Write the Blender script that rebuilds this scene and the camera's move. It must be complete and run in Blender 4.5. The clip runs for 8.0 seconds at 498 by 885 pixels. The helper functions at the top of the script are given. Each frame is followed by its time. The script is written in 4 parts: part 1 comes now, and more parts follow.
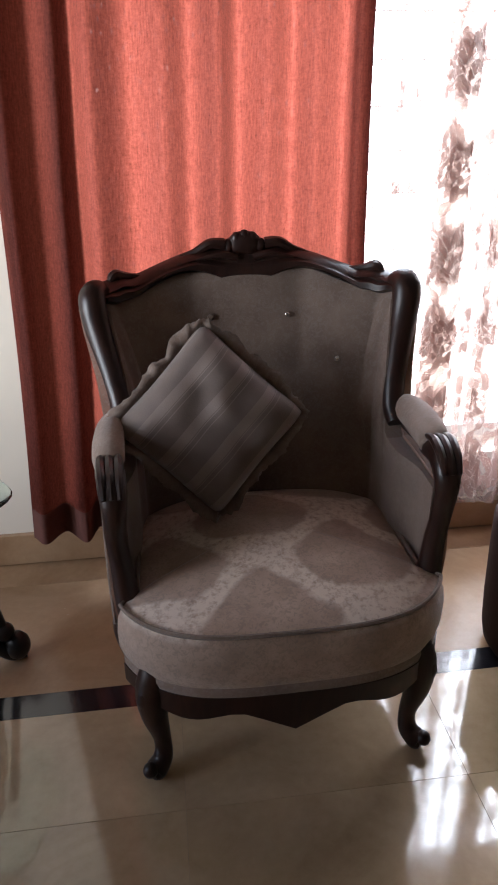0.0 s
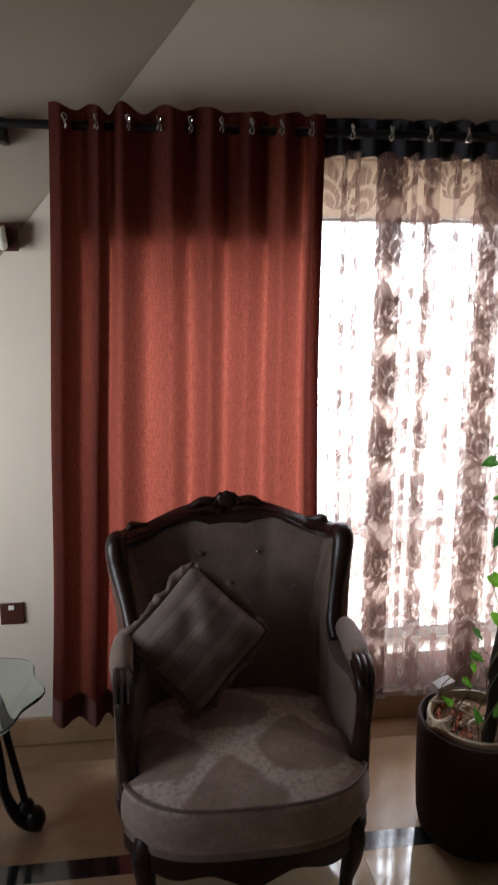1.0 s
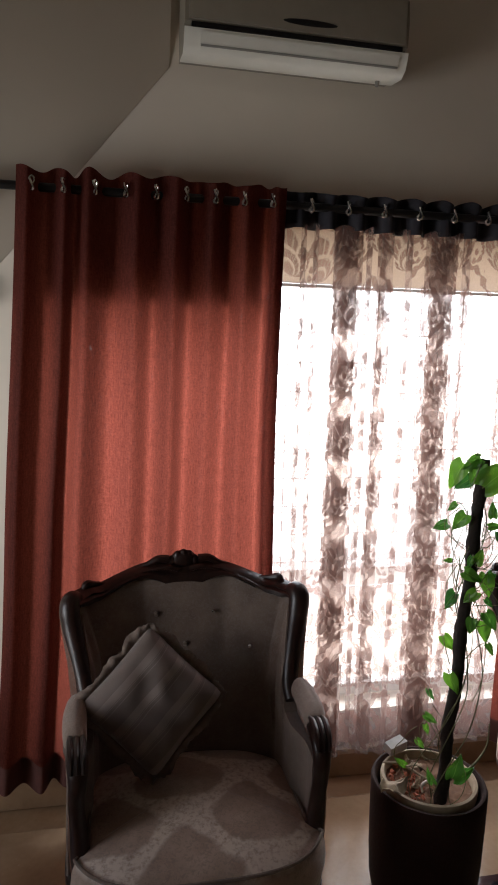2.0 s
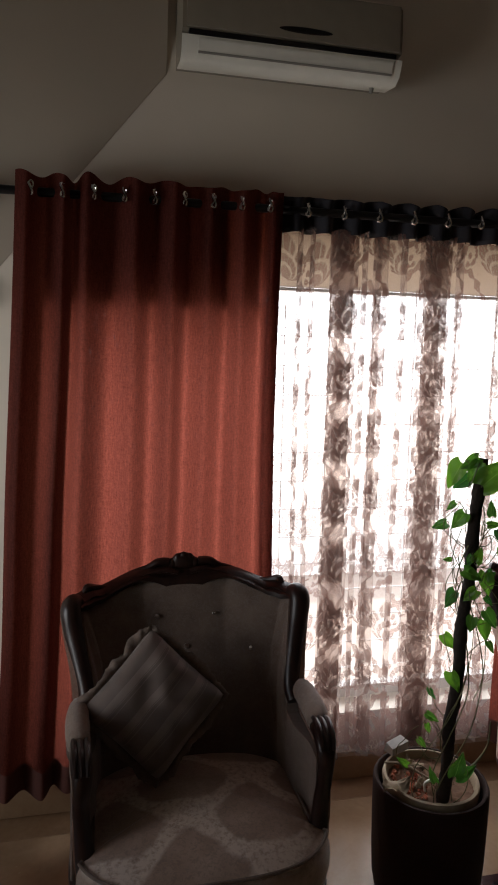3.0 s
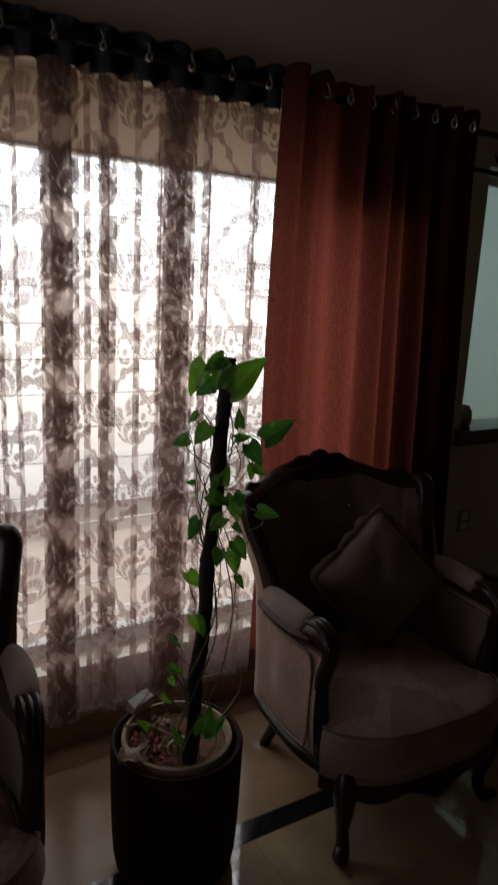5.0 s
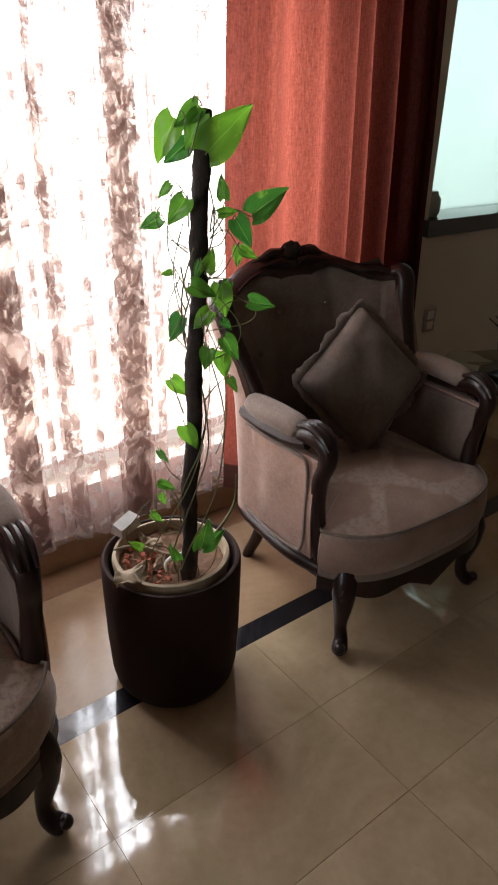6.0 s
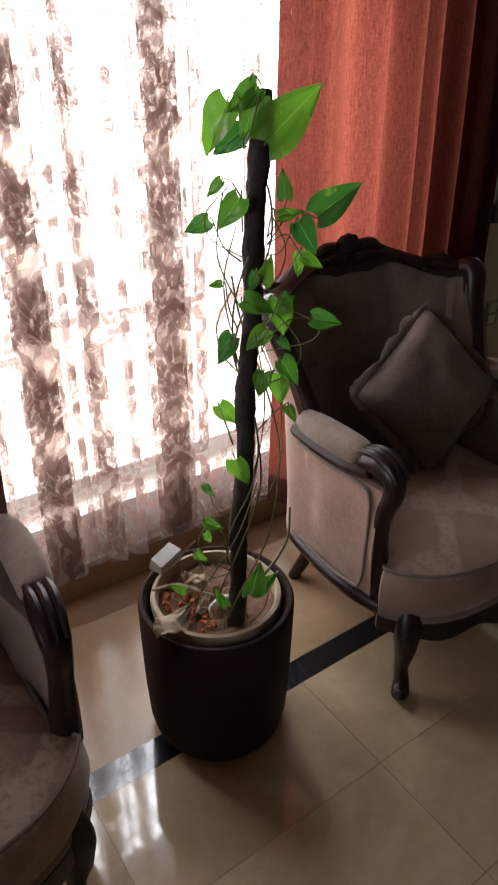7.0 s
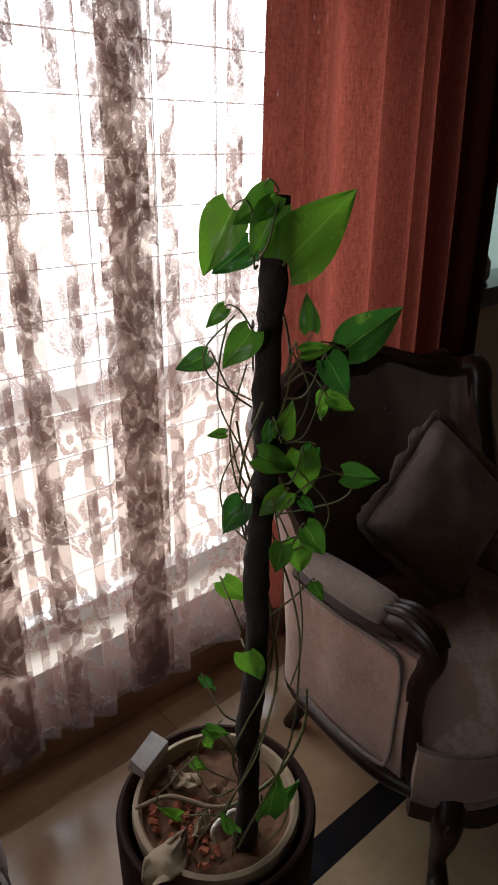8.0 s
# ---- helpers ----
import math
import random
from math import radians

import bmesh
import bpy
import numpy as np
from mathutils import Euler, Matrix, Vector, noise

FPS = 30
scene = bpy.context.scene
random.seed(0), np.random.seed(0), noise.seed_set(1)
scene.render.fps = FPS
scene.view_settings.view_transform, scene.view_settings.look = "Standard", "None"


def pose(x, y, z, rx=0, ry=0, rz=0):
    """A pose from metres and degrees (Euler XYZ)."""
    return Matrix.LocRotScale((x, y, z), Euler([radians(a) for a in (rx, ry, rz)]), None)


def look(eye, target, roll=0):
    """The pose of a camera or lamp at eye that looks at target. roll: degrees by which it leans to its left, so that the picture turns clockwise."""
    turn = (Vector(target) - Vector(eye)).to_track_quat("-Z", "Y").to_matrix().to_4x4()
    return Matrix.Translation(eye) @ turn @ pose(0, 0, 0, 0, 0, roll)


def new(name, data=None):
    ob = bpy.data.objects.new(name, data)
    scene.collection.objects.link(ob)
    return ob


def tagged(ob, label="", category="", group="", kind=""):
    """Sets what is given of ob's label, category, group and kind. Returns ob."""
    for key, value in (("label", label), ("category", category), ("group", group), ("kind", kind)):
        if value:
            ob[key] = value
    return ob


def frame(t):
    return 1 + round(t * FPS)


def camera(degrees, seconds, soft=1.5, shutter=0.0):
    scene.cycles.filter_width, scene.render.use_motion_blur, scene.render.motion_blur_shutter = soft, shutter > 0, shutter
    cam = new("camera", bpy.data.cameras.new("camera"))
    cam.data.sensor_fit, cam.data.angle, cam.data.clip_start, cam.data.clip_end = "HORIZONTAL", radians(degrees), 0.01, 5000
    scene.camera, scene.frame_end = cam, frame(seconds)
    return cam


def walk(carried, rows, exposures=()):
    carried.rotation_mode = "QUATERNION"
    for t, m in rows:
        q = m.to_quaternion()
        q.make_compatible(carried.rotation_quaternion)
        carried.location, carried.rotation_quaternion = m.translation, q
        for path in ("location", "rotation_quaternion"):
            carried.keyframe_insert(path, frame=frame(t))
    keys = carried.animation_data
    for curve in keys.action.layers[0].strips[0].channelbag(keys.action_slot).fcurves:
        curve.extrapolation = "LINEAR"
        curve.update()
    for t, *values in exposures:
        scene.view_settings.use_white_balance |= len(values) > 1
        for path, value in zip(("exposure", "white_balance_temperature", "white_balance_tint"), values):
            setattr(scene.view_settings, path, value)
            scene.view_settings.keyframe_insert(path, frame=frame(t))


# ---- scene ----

# ---------------------------------------------------------------- camera
cam = camera(40.6, 8.0, soft=1.8, shutter=0.2)
PATH = [
    (0, (0.076, 2.093, 1.247), (0.298, 3.899, 0.417), -0.9),
    (0.2, (0.081, 2.089, 1.247), (0.322, 3.900, 0.432), -0.9),
    (0.3, (0.074, 1.807, 1.425), (0.285, 3.615, 0.596), -1.6),
    (0.4, (0.085, 1.574, 1.554), (0.276, 3.399, 0.760), -1.7),
    (0.5, (0.100, 1.559, 1.535), (0.287, 3.418, 0.816), -2.0),
    (1, (0.090, 1.595, 1.640), (0.327, 3.541, 1.251), -0.1),
    (1.5, (0.074, 1.594, 1.720), (0.452, 3.534, 1.418), 2.2),
    (2.8, (0.005, 1.574, 1.684), (0.420, 3.517, 1.449), 1.2),
    (3, (0.006, 1.579, 1.685), (0.438, 3.517, 1.443), 1.3),
    (3.5, (0.016, 1.608, 1.672), (0.503, 3.533, 1.435), 2.6),
    (4, (0.136, 1.703, 1.676), (0.761, 3.589, 1.443), 2.4),
    (4.5, (0.284, 1.808, 1.671), (1.054, 3.647, 1.502), 2.5),
    (5, (0.332, 1.933, 1.569), (1.332, 3.608, 1.131), 2.9),
    (5.2, (0.315, 2.003, 1.534), (1.380, 3.601, 0.975), 3.2),
    (6.3, (0.300, 2.238, 1.401), (1.366, 3.617, 0.420), 0.7),
    (6.5, (0.324, 2.303, 1.401), (1.355, 3.685, 0.388), 0.5),
    (7, (0.396, 2.384, 1.433), (1.411, 3.811, 0.466), 0.5),
    (7.5, (0.485, 2.579, 1.493), (1.595, 4.053, 0.719), -0.8),
    (8, (0.515, 2.721, 1.473), (1.702, 4.104, 0.648), 0.8),
]
EXPOSURES = [(0, 2.0, 5650, 10), (0.25, 1.8, 5650, 10), (0.5, 1.4, 5850, 10), (1, 1.05, 5850, 10), (1.5, 1.0, 5900, 10), (3, 0.4, 6100, 10),
             (3.5, -0.6, 6200, 10), (4, -1.15, 6300, 10), (4.5, -1.55, 6300, 10), (5, -0.85, 6300, 10), (5.2, -0.05, 6300, 10),
             (6.3, 1.65, 6100, 10), (6.5, 1.65, 6100, 10), (7, 1.3, 6100, 10), (7.5, 0.7, 6100, 10), (8, 0.25, 6100, 10)]
walk(cam, [(t, look(eye, target, roll)) for t, eye, target, roll in PATH], EXPOSURES)

# ---------------------------------------------------------------- world and light
world = bpy.data.worlds.new("world")
scene.world = world
world.use_nodes = True
wn = world.node_tree
sky = wn.nodes.new("ShaderNodeTexSky")
sky.sky_type, sky.sun_disc = "NISHITA", False
sky.sun_elevation, sky.sun_rotation = radians(70), radians(74)
wn.nodes["Background"].inputs["Strength"].default_value = 0.12
wn.links.new(sky.outputs["Color"], wn.nodes["Background"].inputs["Color"])

sun = new("sun", bpy.data.lights.new("sun", "SUN"))
sun.data.energy, sun.data.angle, sun.data.color = 4.0, radians(0.6), (1.0, 0.94, 0.86)
sun.matrix_world = look((0.0, 9.0, 12.0), (-0.35, 8.9, 11.0))

# ---------------------------------------------------------------- geometry helpers


def smooth_path(pts, per=6):
    """Points of a smooth curve through pts."""
    pts = [Vector(p) for p in pts]
    ext = [pts[0] * 2 - pts[1]] + pts + [pts[-1] * 2 - pts[-2]]
    out = []
    for i in range(1, len(ext) - 2):
        a, b, c, d = ext[i - 1:i + 3]
        for k in range(per):
            t = k / per
            out.append(0.5 * (2 * b + (c - a) * t + (2 * a - 5 * b + 4 * c - d) * t * t + (3 * b - a - 3 * c + d) * t ** 3))
    return out + [pts[-1]]


def tube(bm, pts, radii, n=10, per=6, flat=1.0):
    """A swept round bar with a radius that varies from point to point; flat squeezes it along its second axis."""
    line = smooth_path(pts, per)
    rs = [v[0] for v in smooth_path([(r, 0, 0) for r in radii], per)]
    side = None
    rings = []
    for i, p in enumerate(line):
        t = (line[min(i + 1, len(line) - 1)] - line[max(i - 1, 0)]).normalized()
        if side is None:
            side = t.orthogonal().normalized()
        side = (side - t * side.dot(t)).normalized()
        up = t.cross(side)
        rings.append([bm.verts.new(p + (side * math.cos(2 * math.pi * k / n) + up * math.sin(2 * math.pi * k / n) * flat) * max(rs[i], 1e-4)) for k in range(n)])
    for a, b in zip(rings, rings[1:]):
        for k in range(n):
            bm.faces.new((a[k], a[(k + 1) % n], b[(k + 1) % n], b[k]))
    bm.faces.new(rings[0][::-1])
    bm.faces.new(rings[-1])
    return bm


def box(bm, x0, x1, y0, y1, z0, z1, bevel=0.0):
    vs = [bm.verts.new((x, y, z)) for z in (z0, z1) for y in (y0, y1) for x in (x0, x1)]
    fs = [bm.faces.new([vs[i] for i in q]) for q in ((0, 2, 3, 1), (4, 5, 7, 6), (0, 1, 5, 4), (2, 6, 7, 3), (0, 4, 6, 2), (1, 3, 7, 5))]
    if bevel:
        edges = list({e for f in fs for e in f.edges})
        bmesh.ops.bevel(bm, geom=edges, offset=bevel, segments=2, affect="EDGES", profile=0.7)
    return bm


def lathe(bm, profile, n=40, centre=(0, 0)):
    rings = [[bm.verts.new((centre[0] + r * math.cos(2 * math.pi * k / n), centre[1] + r * math.sin(2 * math.pi * k / n), z)) for k in range(n)] for r, z in profile]
    for a, b in zip(rings, rings[1:]):
        for k in range(n):
            bm.faces.new((a[k], a[(k + 1) % n], b[(k + 1) % n], b[k]))
    bm.faces.new(rings[0][::-1])
    bm.faces.new(rings[-1])
    return bm


def ball(bm, centre, r, stretch=(1, 1, 1), seg=12):
    m = Matrix.Translation(centre) @ Matrix.Diagonal((r * stretch[0], r * stretch[1], r * stretch[2], 1))
    bmesh.ops.create_uvsphere(bm, u_segments=seg, v_segments=max(6, seg // 2), radius=1, matrix=m)
    return bm


def sheet(bm, fn, nu, nv, wrap=False):
    """A surface from fn(u, v) with u, v in 0..1; returns its rows of vertices."""
    rows = [[bm.verts.new(fn(i / nu, j / nv)) for i in range(nu + (0 if wrap else 1))] for j in range(nv + 1)]
    for a, b in zip(rows, rows[1:]):
        m = len(a)
        for i in range(m if wrap else m - 1):
            bm.faces.new((a[i], a[(i + 1) % m], b[(i + 1) % m], b[i]))
    return rows


def mesh_of(name, bm, material, smooth=True):
    me = bpy.data.meshes.new(name)
    bmesh.ops.recalc_face_normals(bm, faces=bm.faces)
    bm.to_mesh(me)
    bm.free()
    if smooth:
        me.shade_smooth()
        me.set_sharp_from_angle(angle=radians(40))
    me.materials.append(material)
    return me


def part(name, bm, material, parent, label="", smooth=True):
    ob = new(name, mesh_of(name, bm, material, smooth))
    ob.parent = parent
    return tagged(ob, label)


def thing(name, at, label, category, group="", turn=0):
    ob = new(name)
    ob.empty_display_size = 0.1
    ob.matrix_world = pose(*at, 0, 0, turn)
    return tagged(ob, label, category, group)


def solid(name, bm, material, label, category, kind="", smooth=False):
    return tagged(new(name, mesh_of(name, bm, material, smooth)), label, category, "", kind)


# ---------------------------------------------------------------- materials


class Nodes:
    """Short hand for a node material."""

    def __init__(self, name):
        self.mat = bpy.data.materials.new(name)
        self.mat.use_nodes = True
        self.t = self.mat.node_tree
        self.t.nodes.clear()
        self.out = self.t.nodes.new("ShaderNodeOutputMaterial")

    def add(self, kind, **ins):
        n = self.t.nodes.new(kind)
        for k, v in ins.items():
            self.put(n, k.replace("_", " "), v)
        return n

    def put(self, n, key, v):
        sock = n.inputs[int(key) if key.isdigit() else key]
        if isinstance(v, bpy.types.NodeSocket):
            self.t.links.new(v, sock)
        else:
            sock.default_value = (*v, 1.0) if isinstance(v, tuple) and len(v) == 3 and sock.type == "RGBA" else v

    def m(self, op, a, b=0.0, c=0.0):
        n = self.t.nodes.new("ShaderNodeMath")
        n.operation = op
        for i, v in enumerate((a, b, c)):
            self.put(n, str(i), v)
        return n.outputs[0]

    def coords(self, kind="Object"):
        return self.t.nodes.new("ShaderNodeTexCoord").outputs[kind]

    def noise(self, scale, detail=4.0, rough=0.55, vec=None, dist=0.0):
        n = self.add("ShaderNodeTexNoise", Scale=scale, Detail=detail, Roughness=rough, Distortion=dist)
        self.t.links.new(vec or self.coords(), n.inputs["Vector"])
        return n.outputs["Fac"]

    def mix(self, fac, a, b):
        n = self.t.nodes.new("ShaderNodeMix")
        n.data_type = "RGBA"
        self.put(n, "0", fac)
        self.put(n, "6", a)
        self.put(n, "7", b)
        return n.outputs[2]

    def ramp(self, fac, lo, hi):
        n = self.add("ShaderNodeMapRange", Value=fac)
        n.inputs["From Min"].default_value, n.inputs["From Max"].default_value = lo, hi
        return n.outputs[0]

    def bump(self, height, strength=0.3, distance=0.01):
        n = self.add("ShaderNodeBump", Strength=strength, Distance=distance)
        self.t.links.new(height, n.inputs["Height"])
        return n.outputs["Normal"]

    def principled(self, **ins):
        n = self.add("ShaderNodeBsdfPrincipled", **ins)
        return n

    def done(self, shader):
        self.t.links.new(shader, self.out.inputs["Surface"])
        return self.mat


def plaster(name, colour, rough=0.85):
    k = Nodes(name)
    big, fine = k.noise(1.3, 5), k.noise(60, 3)
    col = k.mix(k.ramp(big, 0.3, 0.75), tuple(c * 0.9 for c in colour), colour)
    p = k.principled(Base_Color=col, Roughness=rough, Normal=k.bump(fine, 0.12, 0.002))
    return k.done(p.outputs[0])


def wood_dark():
    k = Nodes("dark_polished_wood")
    vec = k.add("ShaderNodeMapping", Scale=(18.0, 18.0, 3.0))
    k.t.links.new(k.coords(), vec.inputs["Vector"])
    grain = k.noise(3.0, 6, 0.6, vec.outputs[0], 0.6)
    wear = k.noise(9.0, 4)
    col = k.mix(k.ramp(grain, 0.3, 0.75), (0.008, 0.0035, 0.003), (0.032, 0.012, 0.008))
    p = k.principled(Base_Color=col, Roughness=k.m("ADD", 0.27, k.m("MULTIPLY", wear, 0.2)), Normal=k.bump(grain, 0.15, 0.002))
    p.inputs["Specular IOR Level"].default_value = 0.4
    return k.done(p.outputs[0])


def upholstery(name, lattice, lift=1.0, hue=(1.0, 1.0, 1.0)):
    """Taupe chenille; lattice is the strength of the pale wavy trellis on the seat's top, lift paints light into the
    colour.
    """
    k = Nodes(name)
    co = k.coords()
    sep = k.add("ShaderNodeSeparateXYZ", Vector=co)
    x, y, z = sep.outputs
    weave = k.noise(420, 2, 0.6, co)
    mottle = k.noise(11, 5, 0.6, co)
    vor = k.add("ShaderNodeTexVoronoi", Scale=150.0)
    k.t.links.new(co, vor.inputs["Vector"])
    fig = k.ramp(k.noise(95, 3, 0.7, co, 1.2), 0.48, 0.6)
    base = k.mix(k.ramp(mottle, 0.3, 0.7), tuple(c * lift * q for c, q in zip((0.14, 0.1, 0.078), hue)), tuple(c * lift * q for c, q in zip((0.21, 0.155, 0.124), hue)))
    if lattice:
        wob = k.m("MULTIPLY", k.m("SUBTRACT", k.noise(5.0, 2, 0.5, co), 0.5), 1.1)
        wave = k.m("MULTIPLY", k.m("SINE", k.m("MULTIPLY", x, 31.4)), 0.3)
        fx = k.m("COSINE", k.m("ADD", k.m("ADD", k.m("MULTIPLY", x, 15.7), 0.63), wob))
        fy = k.m("COSINE", k.m("ADD", k.m("ADD", k.m("MULTIPLY", k.m("ADD", y, 0.12), 18.5), wave), wob))
        f = k.m("SUBTRACT", fx, fy)
        band = k.ramp(k.m("ADD", k.m("ABSOLUTE", f), k.m("MULTIPLY", k.m("SUBTRACT", k.noise(35, 3, 0.6, co), 0.5), 0.5)), 0.62, 0.36)
        inner = k.mix(k.m("MULTIPLY", fig, 0.6), base, (0.25, 0.195, 0.16))
        # trellis left off the border, keeping its shaded face darker
        top = k.ramp(z, 0.385, 0.402)
        ragged = k.m("MULTIPLY", band, k.ramp(k.noise(60, 3, 0.7, co), 0.3, 0.55))
        base = k.mix(k.m("MULTIPLY", k.m("MULTIPLY", ragged, top), lattice), inner, (0.68, 0.58, 0.5))
    else:
        base = k.mix(k.m("MULTIPLY", fig, 0.4), base, tuple(c * lift for c in (0.23, 0.19, 0.17)))
    h = k.m("ADD", weave, k.m("MULTIPLY", mottle, 0.4))
    p = k.principled(Base_Color=base, Roughness=0.82, Normal=k.bump(h, 0.35, 0.0025))
    p.inputs["Sheen Weight"].default_value = 0.35
    p.inputs["Sheen Roughness"].default_value = 0.4
    p.inputs["Specular IOR Level"].default_value = 0.25
    return k.done(p.outputs[0])


def red_cloth():
    """Terracotta curtain cloth that lets window light glow through."""
    k = Nodes("terracotta_curtain_cloth")
    uv = k.t.nodes.new("ShaderNodeUVMap").outputs[0]
    vec = k.add("ShaderNodeMapping", Scale=(30.0, 5.0, 1.0))
    k.t.links.new(uv, vec.inputs["Vector"])
    slub = k.noise(6.0, 5, 0.7, vec.outputs[0])
    vec2 = k.add("ShaderNodeMapping", Scale=(14.0, 22.0, 1.0))
    k.t.links.new(uv, vec2.inputs["Vector"])
    cross = k.noise(6.0, 4, 0.7, vec2.outputs[0])
    s = k.ramp(k.m("ADD", slub, k.m("MULTIPLY", cross, 0.7)), 0.52, 1.2)
    dif = k.mix(s, (0.045, 0.0085, 0.006), (0.105, 0.026, 0.019))
    tra = k.mix(s, (0.085, 0.016, 0.0105), (0.295, 0.075, 0.048))
    p = k.principled(Base_Color=dif, Roughness=0.7, Normal=k.bump(s, 0.3, 0.002))
    p.inputs["Specular IOR Level"].default_value = 0.12
    t = k.add("ShaderNodeBsdfTranslucent", Color=tra)
    mx = k.add("ShaderNodeMixShader", Fac=0.5)
    k.t.links.new(p.outputs[0], mx.inputs[1])
    k.t.links.new(t.outputs[0], mx.inputs[2])
    vec3 = k.add("ShaderNodeMapping", Scale=(230.0, 42.0, 1.0))
    k.t.links.new(uv, vec3.inputs["Vector"])
    loose = k.ramp(k.noise(1.0, 2, 0.5, vec3.outputs[0]), 0.66, 0.78)
    weave = k.add("ShaderNodeMixShader", Fac=k.m("MULTIPLY", loose, 0.05))
    k.t.links.new(mx.outputs[0], weave.inputs[1])
    k.t.links.new(k.add("ShaderNodeBsdfTransparent", Color=(0.9, 0.8, 0.75)).outputs[0], weave.inputs[2])
    return k.done(weave.outputs[0])


def lace_cloth():
    """Sheer voile with a woven mauve-brown damask: medallions, wavy stems and curls."""
    k = Nodes("damask_sheer_cloth")
    uv = k.t.nodes.new("ShaderNodeUVMap").outputs[0]
    wob = k.add("ShaderNodeTexNoise", Scale=26.0, Detail=3.0)
    k.t.links.new(uv, wob.inputs["Vector"])
    sep = k.add("ShaderNodeSeparateXYZ", Vector=uv)
    fine = k.add("ShaderNodeTexNoise", Scale=130.0, Detail=2.0)
    k.t.links.new(uv, fine.inputs["Vector"])
    j = k.m("ADD", k.m("MULTIPLY", k.m("SUBTRACT", wob.outputs["Fac"], 0.5), 0.012), k.m("MULTIPLY", k.m("SUBTRACT", fine.outputs["Fac"], 0.5), 0.007))
    u, v = k.m("ADD", sep.outputs[0], j), k.m("ADD", sep.outputs[1], j)
    W, V = 0.132, 0.46
    column = k.m("DIVIDE", u, W)
    drop = k.m("MULTIPLY", k.m("FLOOR", column), 0.5)
    a = k.m("MULTIPLY", k.m("ABSOLUTE", k.m("SUBTRACT", k.m("FRACT", column), 0.5)), W)
    row = k.m("ADD", k.m("DIVIDE", v, V), drop)
    b1 = k.m("MULTIPLY", k.m("SUBTRACT", k.m("FRACT", row), 0.5), V)
    b2 = k.m("MULTIPLY", k.m("SUBTRACT", k.m("FRACT", k.m("ADD", row, 0.5)), 0.5), V)

    def petal(b, cx, cy, rx, ry, turn=0.0):
        """How far a point lies from an ellipse's middle, squared, 1 on its edge."""
        c, q = math.cos(radians(turn)), math.sin(radians(turn))
        x, y = k.m("SUBTRACT", a, cx), k.m("SUBTRACT", b, cy)
        p = k.m("ADD", k.m("MULTIPLY", x, c / rx), k.m("MULTIPLY", y, -q / rx))
        r = k.m("ADD", k.m("MULTIPLY", x, q / ry), k.m("MULTIPLY", y, c / ry))
        return k.m("ADD", k.m("MULTIPLY", p, p), k.m("MULTIPLY", r, r))

    def around(b, cx, cy):
        """Angle of a point round a middle, 0 at the top."""
        return k.m("ARCTAN2", k.m("SUBTRACT", a, cx), k.m("SUBTRACT", b, cy))

    def lobes(angle, count):
        return k.m("ABSOLUTE", k.m("COSINE", k.m("MULTIPLY", angle, count)))

    # flame palmette: petals that fan from its foot, with slits between them and an outlined heart
    th = around(b1, 0, -0.062)
    reach = k.m("MULTIPLY", k.m("POWER", k.m("MAXIMUM", k.m("COSINE", k.m("MULTIPLY", th, 0.62)), 0.01), 3.4), 0.158)
    dist = k.m("SQRT", petal(b1, 0, -0.062, 1.0, 1.0))
    rho = k.m("DIVIDE", dist, reach)
    wing = lobes(th, 5.0)
    slit = k.m("MULTIPLY", k.ramp(wing, 0.42, 0.12), k.ramp(rho, 0.5, 0.6))
    ring = k.ramp(k.m("ABSOLUTE", k.m("SUBTRACT", rho, 0.56)), 0.07, 0.03)
    core = k.ramp(k.m("ABSOLUTE", k.m("SUBTRACT", rho, 0.3)), 0.06, 0.03)
    rim = k.m("ADD", 0.76, k.m("MULTIPLY", wing, 0.24))
    palm = k.m("MULTIPLY", k.ramp(k.m("SUBTRACT", rho, rim), 0.05, -0.04), k.m("SUBTRACT", 1.0, k.m("MULTIPLY", k.m("MAXIMUM", k.m("MAXIMUM", slit, ring), core), 0.75)))
    palm = k.m("MULTIPLY", palm, k.m("SUBTRACT", 1.0, k.m("MULTIPLY", k.ramp(lobes(th, 15.0), 0.5, 0.2), 0.4)))
    # leafy ogee stems that frame each palmette
    th2, rho2 = around(b1, 0, 0.0), k.m("SQRT", petal(b1, 0, 0.0, 0.081, 0.182))
    leafy = k.m("ADD", 0.03, k.m("MULTIPLY", k.m("POWER", lobes(th2, 13.0), 2.0), 0.075))
    stem = k.ramp(k.m("SUBTRACT", k.m("ABSOLUTE", k.m("SUBTRACT", rho2, 1.0)), leafy), 0.015, -0.015)
    # acanthus curls between the palmettes, mirrored in each column
    th3, rho3 = around(b2, 0.036, 0.004), k.m("SQRT", petal(b2, 0.036, 0.004, 0.022, 0.04))
    curl = k.ramp(k.m("SUBTRACT", k.m("ABSOLUTE", k.m("SUBTRACT", rho3, 1.0)), k.m("ADD", 0.07, k.m("MULTIPLY", lobes(th3, 4.5), 0.2))), 0.05, -0.05)
    curl = k.m("MULTIPLY", curl, k.ramp(k.m("ABSOLUTE", k.m("ADD", th3, 2.2)), 0.35, 0.6))
    near = petal(b2, 0.034, -0.004, 0.008, 0.012)
    for cx, cy, rx, ry, turn in ((0, 0.05, 0.008, 0.022, 0), (0.016, 0.043, 0.006, 0.017, 40), (0, -0.05, 0.007, 0.02, 0), (0.014, -0.058, 0.006, 0.015, 130), (0.0, -0.004, 0.012, 0.004, 0)):
        near = k.m("MINIMUM", near, petal(b2, cx, cy, rx, ry, turn))
